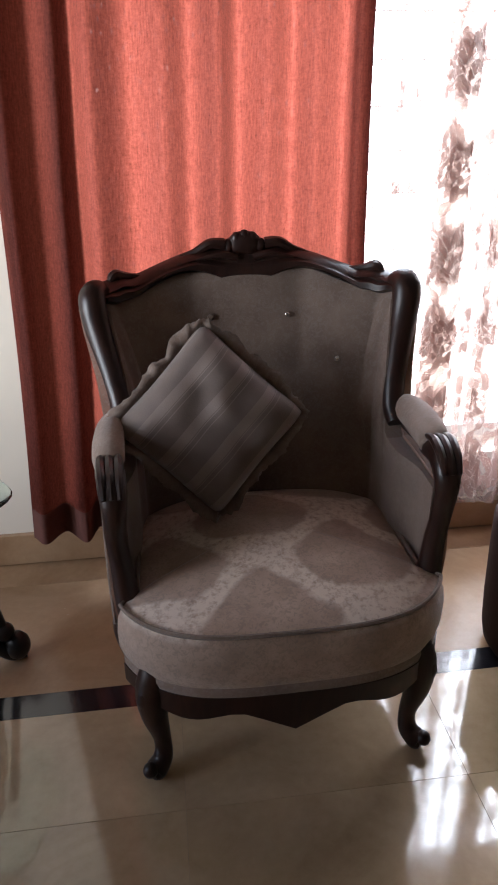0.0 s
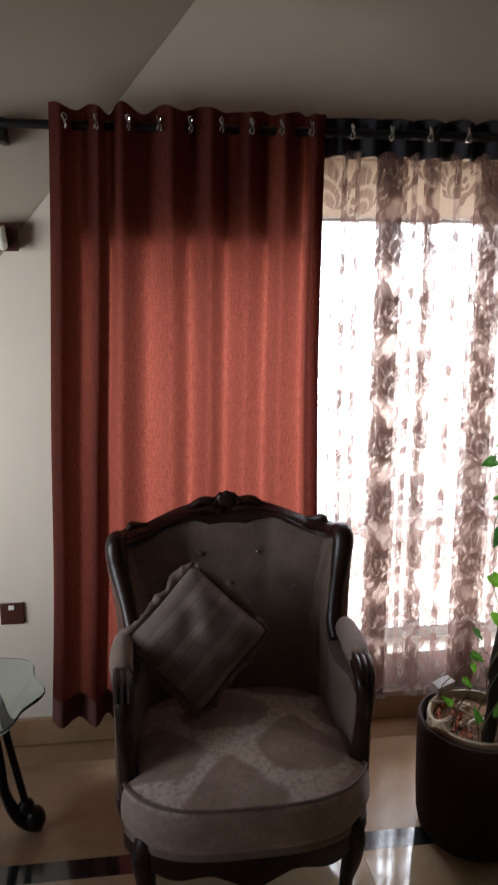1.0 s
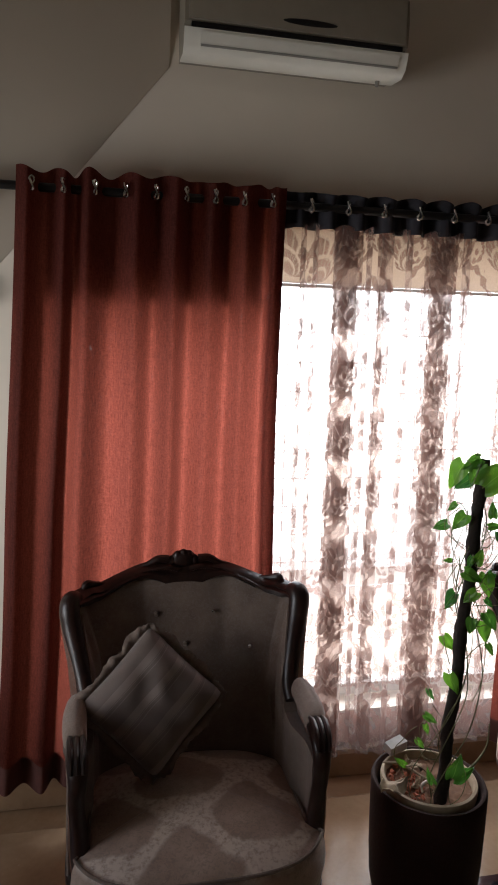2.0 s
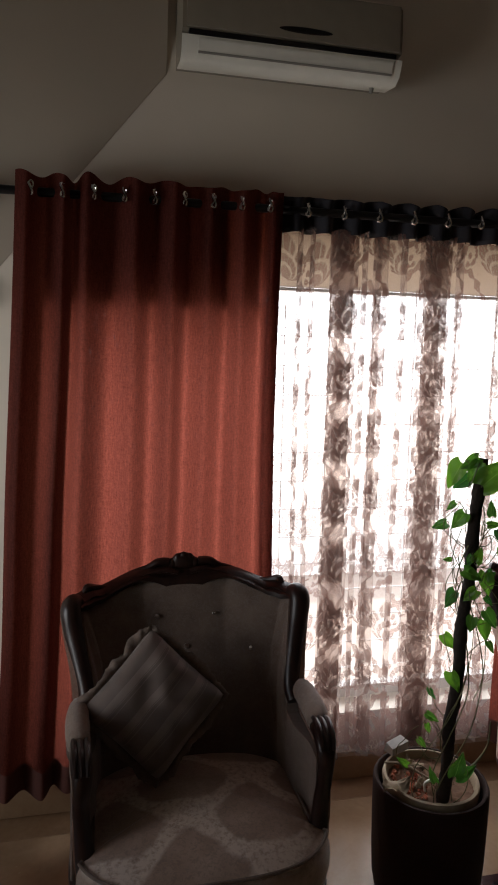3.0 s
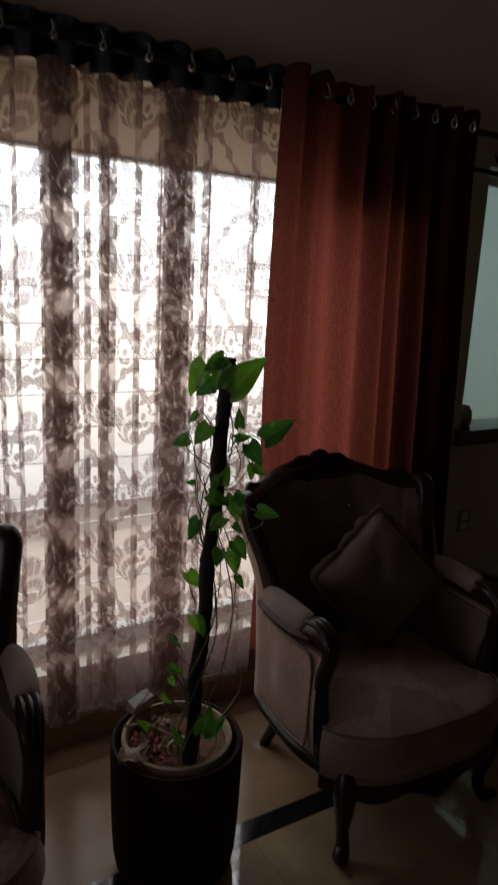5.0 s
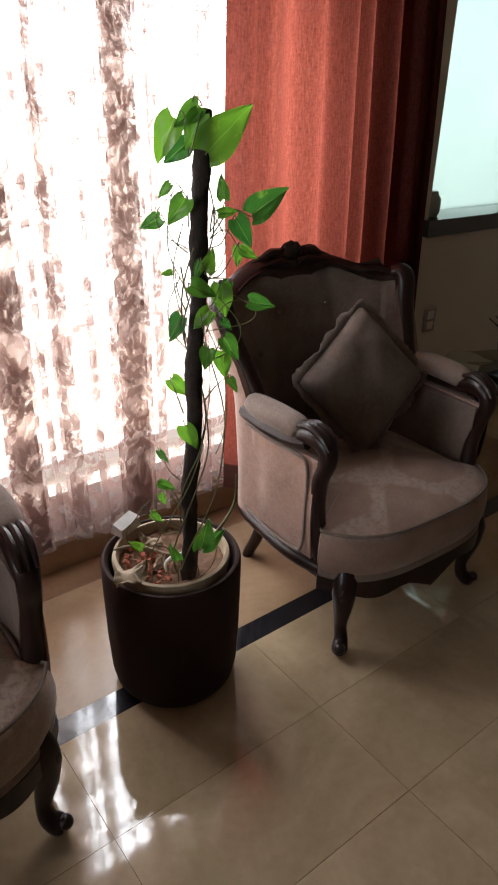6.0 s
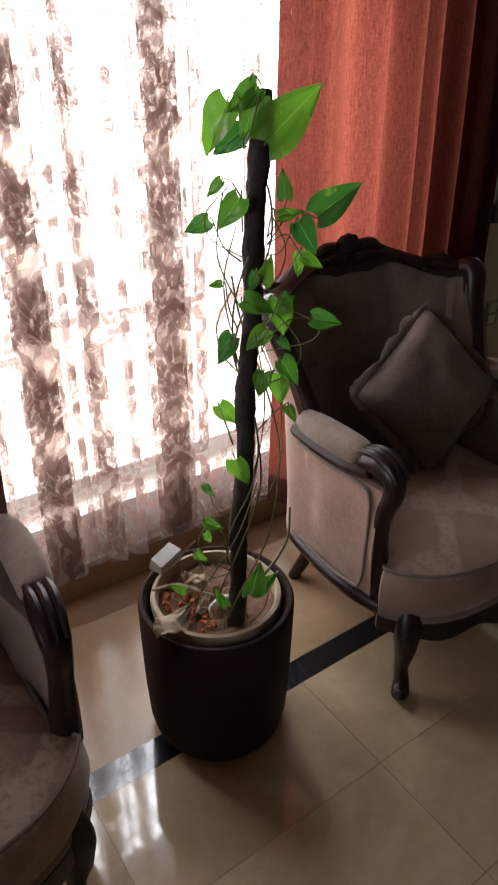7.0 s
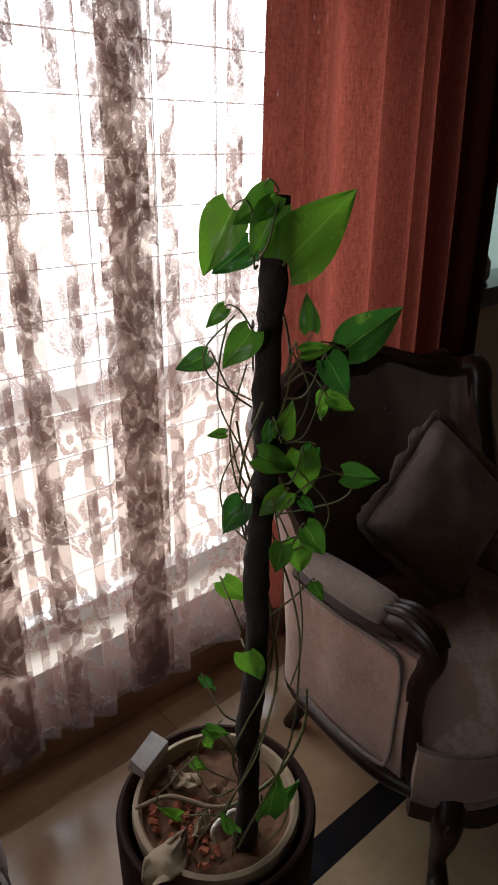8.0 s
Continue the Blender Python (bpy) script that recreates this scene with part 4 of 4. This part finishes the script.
RIGHT, AWAY = Vector((0.786, -0.618, 0)), Vector((0.618, 0.786, 0))


def axis(z):
    """The leaning pole's centre at height z, from the plant's base."""
    return (TIP - BASE) * ((z - BASE.z) / (TIP.z - BASE.z))


bm = bmesh.new()
tube(bm, [axis(0.34 + 1.065 * i / 12) + Vector((0.003 * math.sin(i * 1.7), 0.003 * math.cos(i * 2.1), 0)) for i in range(13)], [0.0185 + 0.0015 * math.sin(i * 2.3) for i in range(12)] + [0.018], 16, 6)
for v in bm.verts:
    v.co += Vector((noise.noise(v.co * 55), noise.noise(v.co * 55 + Vector((5, 0, 0))), 0)) * 0.004
part("coir_pole", bm, COIR, plant, "dark fibrous coir pole")


def leaf_mesh(length, width, seed):
    """A heart-shaped leaf along +z from its stalk, facing -y, folded along the rib and drooping at its tip."""
    bm = bmesh.new()
    uvl = bm.loops.layers.uv.new("UVMap")
    n, m = 12, 6
    rows = []
    for j in range(n + 1):
        v = j / n
        half = width * 0.5 * (math.sin(math.pi * min(1, (v + 0.06) / 1.06) ** 0.62) ** 0.85) * (1.0 - 0.25 * v)
        row = []
        for i in range(-m, m + 1):
            u = i / m
            back = -0.13 * length * abs(u) ** 1.5 * (1 - v) ** 3
            x = u * half
            y = -abs(u) * half * 0.28 + 0.16 * length * v * v + 0.006 * noise.noise(Vector((u * 2, v * 3, seed))) + 0.05 * length * math.sin(u * 3 + seed) * v
            row.append(bm.verts.new((x, y, v * length + back)))
        rows.append(row)
    for j in range(n):
        for i in range(2 * m):
            f = bm.faces.new((rows[j][i], rows[j][i + 1], rows[j + 1][i + 1], rows[j + 1][i]))
            for lp, (a, b) in zip(f.loops, ((i, j), (i + 1, j), (i + 1, j + 1), (i, j + 1))):
                lp[uvl].uv = ((a - m) / m, b / n)
    return bm


# side step from the pole, height, length, direction in degrees
LEAVES_HIGH = [(0.013, 1.285, 0.128, 47), (-0.057, 1.344, 0.099, -117), (-0.006, 1.366, 0.067, -144), (-0.032, 1.299, 0.069, -141), (-0.003, 1.352, 0.076, -115), (-0.062, 1.223, 0.041, -135), (-0.028, 1.200, 0.070, -124), (-0.084, 1.155, 0.054, -153), (0.108, 1.166, 0.096, 39), (0.040, 1.171, 0.045, 13), (0.074, 1.162, 0.070, -56), (0.082, 1.101, 0.048, -90), (0.006, 1.079, 0.045, -103), (-0.056, 1.047, 0.029, -170), (0.112, 0.997, 0.059, -9), (-0.012, 1.032, 0.063, -23)]
LEAVES_LOW = [(0.052, 1.031, 0.078, -86), (-0.029, 0.965, 0.068, -120), (0.055, 0.955, 0.035, -45), (0.061, 0.921, 0.064, -54), (0.059, 0.877, 0.070, -86), (0.080, 0.837, 0.041, -68), (-0.053, 0.819, 0.061, -48), (-0.015, 0.739, 0.071, -69), (-0.078, 0.663, 0.041, -63), (-0.072, 0.612, 0.046, -28), (-0.094, 0.518, 0.039, -45), (0.031, 0.469, 0.082, 74), (0.031, 0.458, 0.074, 38), (-0.073, 0.570, 0.035, -67), (0.066, 1.035, 0.05, -120), (0.018, 1.06, 0.052, 70), (0.088, 1.1, 0.045, -30), (0.03, 0.9, 0.055, -100), (-0.02, 0.44, 0.05, 120), (-0.11, 0.46, 0.04, 160), (0.05, 1.2, 0.05, 100), (0.03, 0.98, 0.06, -130)]

rnd = random.Random(11)
for k, (side, z, length, ang) in enumerate(LEAVES_HIGH + LEAVES_LOW):
    z += 0.045 * min(1, max(0, (z - 0.45) / 0.4))
    depth = rnd.uniform(-0.035, 0.02) if abs(side) > 0.03 else -0.035
    at = axis(z) + RIGHT * side + AWAY * depth
    big = 0.96
    wide = length * big * (0.72 if length > 0.05 else 0.62)
    ob = part("leaf", leaf_mesh(length * big, wide, k), LEAF, plant)
    a = radians(ang)
    up = (RIGHT * math.cos(a) + Vector((0, 0, 1)) * math.sin(a)).normalized()
    face = (-AWAY + RIGHT * rnd.uniform(-0.5, 0.5) + Vector((0, 0, rnd.uniform(-0.05, 0.55)))).normalized()
    xx = up.cross(face).normalized()
    yy = up.cross(xx)
    ob.matrix_local = Matrix.Translation(at) @ Matrix((xx, yy, up)).transposed().to_4x4()
    # stalk from the vine on the pole
    root = axis(z + rnd.uniform(-0.09, 0.02)) + RIGHT * 0.022 * (1 if side > 0 else -1) + AWAY * -0.012
    mid = (root + at) / 2 + Vector((0, 0, rnd.uniform(-0.02, 0.035))) + AWAY * rnd.uniform(-0.03, 0.01)
    part("stalk", tube(bmesh.new(), [root, mid, at - up * 0.006, at], [0.0017, 0.0014, 0.0012, 0.001], 6, 5), STEM, plant)
# vines that wind round and beside the pole
for k, (z0, z1, r, turns, s0) in enumerate(((0.37, 1.3, 0.029, 2.2, 0.4), (0.37, 1.15, 0.034, 1.3, 2.6), (0.42, 1.1, 0.05, 0.7, 4.4), (0.37, 0.75, 0.085, 0.25, 3.5), (0.38, 0.6, 0.1, 0.12, 2.9), (0.7, 1.25, 0.06, 0.6, 5.9))):
    pts = []
    for i in range(15):
        f = i / 14
        z = z0 + (z1 - z0) * f
        a = s0 + turns * 2 * math.pi * f
        rr = r * (1 + 0.5 * math.sin(f * math.pi) * (k > 1)) + 0.008 * noise.noise(Vector((f * 6, k, 0)))
        pts.append(axis(z) + RIGHT * rr * math.cos(a) + AWAY * rr * math.sin(a))
    part("vine", tube(bmesh.new(), pts, [0.0018 if k < 3 else 0.0014] * 15, 7, 4), STEM, plant)
# loose loops
for s, z, w, h in ((-1, 1.14, 0.075, 0.12), (1, 0.9, 0.085, 0.15), (1, 0.36, 0.06, 0.2), (-1, 0.93, 0.05, 0.16), (1, 0.97, 0.11, 0.09), (-1, 0.98, 0.04, 0.22), (1, 1.08, 0.05, 0.14), (-1, 0.5, 0.07, 0.14), (1, 0.72, 0.035, 0.3)):
    a = axis(z)
    part("vine", tube(bmesh.new(), [a + RIGHT * s * 0.02, a + RIGHT * s * w + Vector((0, 0, h * 0.25)), a + RIGHT * s * w * 1.15 + Vector((0, 0, h * 0.6)), a + RIGHT * s * w * 0.6 + Vector((0, 0, h))], [0.0013] * 4, 6, 7), STEM, plant)

# bits lying in the pot
for k in range(70):
    a, r = rnd.uniform(2.1, 4.1), rnd.uniform(0.03, 0.122)
    p = (POT[0] + r * math.cos(a), POT[1] + r * math.sin(a), 0.38)
    bm = bmesh.new()
    s = rnd.uniform(0.003, 0.008)
    box(bm, -s, s, -s * 0.7, s * 0.7, -s * 0.5, s * 0.5, 0.001)
    for v in bm.verts:
        v.co += noise.noise_vector(v.co * 90 + Vector((k, 0, 0))) * 0.004
    ob = solid("brick_chip", bm, BRICK, "small red brick chip on the soil", "brick chip", smooth=True)
    tagged(ob, group="brick chips in the pot")
    ob.matrix_world = pose(*p, rnd.uniform(-40, 40), rnd.uniform(-40, 40), rnd.uniform(0, 360))


def dry_leaf(at, length, turn, tip):
    bm = bmesh.new()
    sheet(bm, lambda u, v: Vector(((u - 0.5) * length * 0.55 * math.sin(math.pi * min(1, v * 0.93 + 0.07)) ** 0.8, (v - 0.5) * length, 0.16 * length * abs(u - 0.5) * 2 * math.cos(v * 5) + 0.05 * length * math.sin(v * 6) + 0.012 * noise.noise(Vector((u * 4, v * 6, turn))))), 10, 14)
    ob = solid("dry_leaf", bm, DRYLEAF, "curled dry leaf lying on the pot rim", "leaf", smooth=True)
    mod = ob.modifiers.new("thick", "SOLIDIFY")
    mod.thickness = 0.0012
    ob.matrix_world = pose(*at, tip, 8, turn)
    return ob


dry_leaf((POT[0] - 0.135, POT[1] - 0.045, 0.415), 0.11, -70, 6)
dry_leaf((POT[0] - 0.02, POT[1] + 0.07, 0.4), 0.07, 30, 20)
dry_leaf((POT[0] - 0.05, POT[1] - 0.02, 0.395), 0.05, 110, -10)
# pale aerial roots and a white twist of wire
tw = thing("dry_twig", (POT[0], POT[1], 0.39), "pale dry root and twig lying across the soil", "twig")
part("root", tube(bmesh.new(), [(-0.13, 0.06, 0.03), (-0.07, 0.045, 0.025), (-0.02, -0.01, 0.012), (0.02, -0.03, 0.006)], [0.003, 0.0045, 0.004, 0.003], 8, 5), DRYLEAF, tw)
part("root", tube(bmesh.new(), [(0.03, -0.05, 0.006), (-0.01, -0.05, 0.03), (-0.045, -0.05, 0.02), (-0.05, -0.06, 0.0)], [0.003, 0.0045, 0.0045, 0.003], 8, 5), WHITEPLASTIC, tw)
part("root", tube(bmesh.new(), [(-0.02, -0.02, 0.0), (0.08, -0.06, 0.05), (0.15, -0.06, 0.12), (0.165, -0.05, 0.2)], [0.003, 0.004, 0.003, 0.002], 7, 5), STEM, tw)
bm = bmesh.new()
box(bm, -0.035, 0.035, -0.02, 0.02, -0.016, 0.016, 0.004)
for v in bm.verts:
    v.co += noise.noise_vector(v.co * 30) * 0.006
ob = solid("foam_block", bm, FOAM, "grey white foam block wedged at the pot rim", "foam block", smooth=True)
ob.matrix_world = pose(POT[0] - 0.055, POT[1] + 0.135, 0.424, 8, -6, 20)

# ---------------------------------------------------------------- glass side tables


def side_table(at, turn, label):
    t = thing("side_table", at, label, "side table", "glass side tables", turn)
    bm = bmesh.new()
    n = 72
    prof = [(0.96, 0.498), (0.99, 0.4995), (1.0, 0.503), (0.99, 0.5065), (0.96, 0.508)]

    def rim(a, f):
        r = 0.262 + 0.014 * math.cos(a * 8)
        return r * f * math.cos(a), r * f * math.sin(a)

    rings = [[bm.verts.new((*rim(2 * math.pi * i / n, f), z)) for i in range(n)] for f, z in prof]
    for a, b in zip(rings, rings[1:]):
        for i in range(n):
            bm.faces.new((a[i], a[(i + 1) % n], b[(i + 1) % n], b[i]))
    bm.faces.new(rings[0][::-1])
    bm.faces.new(rings[-1])
    ob = part("glass_top", bm, GLASS, t, "clear scalloped glass top")
    ob.visible_shadow = False
    part("hub", lathe(bmesh.new(), [(0.03, 0.42), (0.06, 0.44), (0.075, 0.47), (0.1, 0.485), (0.1, 0.497)], 24), IRON, t)
    for k in range(3):
        a = radians(10 + 120 * k)
        c, s = math.cos(a), math.sin(a)
        leg = part("leg", tube(bmesh.new(), [(0.05 * c, 0.05 * s, 0.46), (0.1 * c, 0.1 * s, 0.4), (0.12 * c, 0.12 * s, 0.28), (0.13 * c, 0.13 * s, 0.16), (0.16 * c, 0.16 * s, 0.07), (0.2 * c, 0.2 * s, 0.025), (0.235 * c, 0.235 * s, 0.022)],
                         [0.02, 0.02, 0.017, 0.016, 0.02, 0.022, 0.018], 12, 5), IRON, t)
        part("foot", ball(ball(bmesh.new(), (0.215 * c, 0.215 * s, 0.045), 0.034, (1, 1, 1.2)), (0.19 * c, 0.19 * s, 0.095), 0.026), IRON, leg)
        part("rung", tube(bmesh.new(), [(0.19 * c, 0.19 * s, 0.1), (0.16 * c, 0.16 * s, 0.28), (0.13 * c, 0.13 * s, 0.47), (0.12 * c, 0.12 * s, 0.498)], [0.012, 0.012, 0.013, 0.012], 10, 4), IRON, t)
    return t


side_table((-0.575, 3.505, 0), 0, "round clear glass side table on black turned legs")
bowl = thing("crystal_ashtray", (-0.545, 3.5, 0.508), "cut crystal ashtray on the glass table", "ashtray")
bm = bmesh.new()
n = 24
prof = [(0.05, 0.0), (0.07, 0.006), (0.085, 0.02), (0.095, 0.038), (0.088, 0.04), (0.075, 0.026), (0.055, 0.014), (0.01, 0.012)]
lathe(bm, prof, n)
for i, v in enumerate(bm.verts):
    if i % 2:
        v.co.x *= 0.96
        v.co.y *= 0.96
part("bowl", bm, CRYSTAL, bowl, smooth=False)
part("cup", lathe(bmesh.new(), [(0.03, 0.013), (0.034, 0.03), (0.026, 0.05), (0.012, 0.07), (0.006, 0.075)], 16), CHROME, bowl, "small metal knob")
side_table((2.62, 3.5, 0), 40, "round clear glass side table beyond the armchair")
vase = thing("ornament", (2.56, 3.47, 0.508), "dark metal ornament with thin twigs on the glass table", "ornament")
part("stand", lathe(bmesh.new(), [(0.05, 0.0), (0.05, 0.01), (0.014, 0.03), (0.012, 0.07), (0.04, 0.1), (0.045, 0.13), (0.02, 0.15)], 20), IRON, vase)
for k in range(5):
    a = k * 1.3
    part("twig", tube(bmesh.new(), [(0, 0, 0.13), (0.04 * math.cos(a), 0.04 * math.sin(a), 0.18), (0.1 * math.cos(a), 0.1 * math.sin(a), 0.19 + 0.02 * (k % 3))], [0.004, 0.003, 0.002], 6, 4), IRON, vase)

# ---------------------------------------------------------------- air conditioner, switches
ac = thing("air_conditioner", (0.628, Y1, 2.58), "white wall-mounted split air conditioner", "air conditioner")
AW = 0.366


def ac_profile(pts, x0, x1):
    bm = bmesh.new()
    a = [bm.verts.new((x0, y, z)) for y, z in pts]
    b = [bm.verts.new((x1, y, z)) for y, z in pts]
    m = len(pts)
    for i in range(m):
        bm.faces.new((a[i], a[(i + 1) % m], b[(i + 1) % m], b[i]))
    bm.faces.new(a[::-1])
    bm.faces.new(b)
    return bm


# casing and front panel have their shade in the colour
part("casing", ac_profile([(0.0, 0.075), (-0.1, 0.058), (-0.143, 0.056), (-0.172, 0.072), (-0.188, 0.11), (-0.17, 0.112), (-0.17, 0.126), (-0.195, 0.128), (-0.198, 0.2), (-0.19, 0.27), (-0.17, 0.285), (0.0, 0.285)], -AW, AW), SHADEDPLASTIC, ac)
part("louvre", ac_profile([(-0.06, 0.062), (-0.147, 0.05), (-0.178, 0.067), (-0.1965, 0.108), (-0.2, 0.108), (-0.182, 0.063), (-0.149, 0.045), (-0.06, 0.057)], -AW - 0.002, AW + 0.002), WHITEPLASTIC, ac, "white curved air louvre")
part("vane", ac_profile([(-0.162, 0.0515), (-0.184, 0.064), (-0.199, 0.1), (-0.202, 0.1), (-0.187, 0.062), (-0.164, 0.0485)], -AW + 0.05, AW - 0.03), WHITEPLASTIC, ac)
part("seam", ac_profile([(-0.1865, 0.0605), (-0.189, 0.0635), (-0.1905, 0.0665), (-0.186, 0.066)], -AW + 0.05, AW - 0.03), GREYPLASTIC, ac, "fine dark seam of the louvre")
part("slot", box(bmesh.new(), -AW + 0.02, AW - 0.02, -0.1985, -0.175, 0.1125, 0.1255), IRON, ac, "dark air slot")
part("front_panel", box(bmesh.new(), -AW + 0.012, AW - 0.012, -0.206, -0.196, 0.131, 0.272, 0.004), SHADEDPLASTIC, ac)
part("badge", ball(bmesh.new(), (0.03, -0.206, 0.158), 0.09, (1, 0.04, 0.11), 20), IRON, ac, "dark oval badge")
part("drain_stub", tube(bmesh.new(), [(0.3, -0.1, 0.062), (0.302, -0.1, 0.048), (0.3, -0.1, 0.034)], [0.008, 0.008, 0.006], 8, 3), GREYPLASTIC, ac)


def wall_plate(at, w, h, mat, label, keys, keymat):
    p = thing("wall_switch", at, label, "switch", "switch plates on the wall")
    part("plate", box(bmesh.new(), -w / 2, w / 2, -0.01, 0.0, -h / 2, h / 2, 0.003), mat, p)
    for x, z, kw, kh in keys:
        part("rocker", box(bmesh.new(), x - kw / 2, x + kw / 2, -0.0145, -0.009, z - kh / 2, z + kh / 2, 0.002), keymat, p)
    return p


wall_plate((-0.498, Y1, 0.54), 0.082, 0.082, BROWNPLASTIC, "dark brown wall switch plate on the cream wall", [(0.0, 0.026, 0.02, 0.016)], WHITEPLASTIC)
sw = wall_plate((-0.425, Y1 - 0.035, 1.872), 0.085, 0.09, BROWNPLASTIC, "dark power socket plate with a white plug", [], WHITEPLASTIC)
part("backing", box(bmesh.new(), -0.036, 0.036, 0.001, 0.033, -0.036, 0.036), BROWNPLASTIC, sw)
part("plug", tube(bmesh.new(), [(-0.005, -0.012, -0.03), (-0.005, -0.03, -0.02), (-0.003, -0.03, 0.01), (0.0, -0.014, 0.03)], [0.016, 0.018, 0.013, 0.006], 10, 4), WHITEPLASTIC, sw)
wall_plate((2.755, Y1, 0.57), 0.075, 0.105, GREYPLASTIC, "grey wall socket plate with two white modules", [(0, 0.024, 0.04, 0.036), (0, -0.024, 0.04, 0.036)], WHITEPLASTIC)
ob = thing("ledge_jar", (2.74, Y1 + 0.06, NZ0 - 0.003), "small grey jar standing on the granite ledge", "jar")
part("jar", lathe(bmesh.new(), [(0.03, 0.0), (0.04, 0.02), (0.04, 0.07), (0.028, 0.09), (0.024, 0.1)], 20), GREYPLASTIC, ob)

# ---------------------------------------------------------------- floor tiles
GAP = 0.0011
floor = solid("floor", box(bmesh.new(), X0, X1, Y0, Y1, -0.05, -0.006), GROUT, "polished beige marble tile floor with thin joints", "floor", "structure")


def tile_mesh(w, d, stone):
    bm = bmesh.new()
    box(bm, -w / 2 + GAP / 2, w / 2 - GAP / 2, -d / 2 + GAP / 2, d / 2 - GAP / 2, -0.0058, 0.0)
    me = mesh_of("tile", bm, stone, False)
    return me


TX, TY = 0.6, 0.303
xs = []
x = 0.652
while x > X0:
    x -= TX
while x < X1:
    a, b = max(x, X0), min(x + TX, X1)
    if b - a > 0.01:
        xs.append((a, b))
    x += TX
ys = [(3.405, 3.865), (3.865, Y1)]
y = 3.332
while y > Y0:
    ys.append((max(y - 0.292 if y > 3.3 else y - TY, Y0), y))
    y = ys[-1][0]
made = {}
rest = bmesh.new()
for a, b in xs:
    for c0, d0 in ys:
        w, d = round(b - a, 4), round(d0 - c0, 4)
        if w < 0.02 or d < 0.02:
            continue
        if -1.4 < a and b < 3.4 and c0 > 1.3:
            stone = BORDER if c0 > 3.4 else TILE
            if (w, d, stone.name) not in made:
                made[(w, d, stone.name)] = tile_mesh(w, d, stone)
            ob = new("tile", made[(w, d, stone.name)])
            ob.location = ((a + b) / 2, (c0 + d0) / 2, 0)
            ob.parent = floor
        else:
            box(rest, a + GAP / 2, b - GAP / 2, c0 + GAP / 2, d0 - GAP / 2, -0.0058, 0.0)
tagged(part("far_tiles", rest, TILE, floor, smooth=False), kind="stuff")
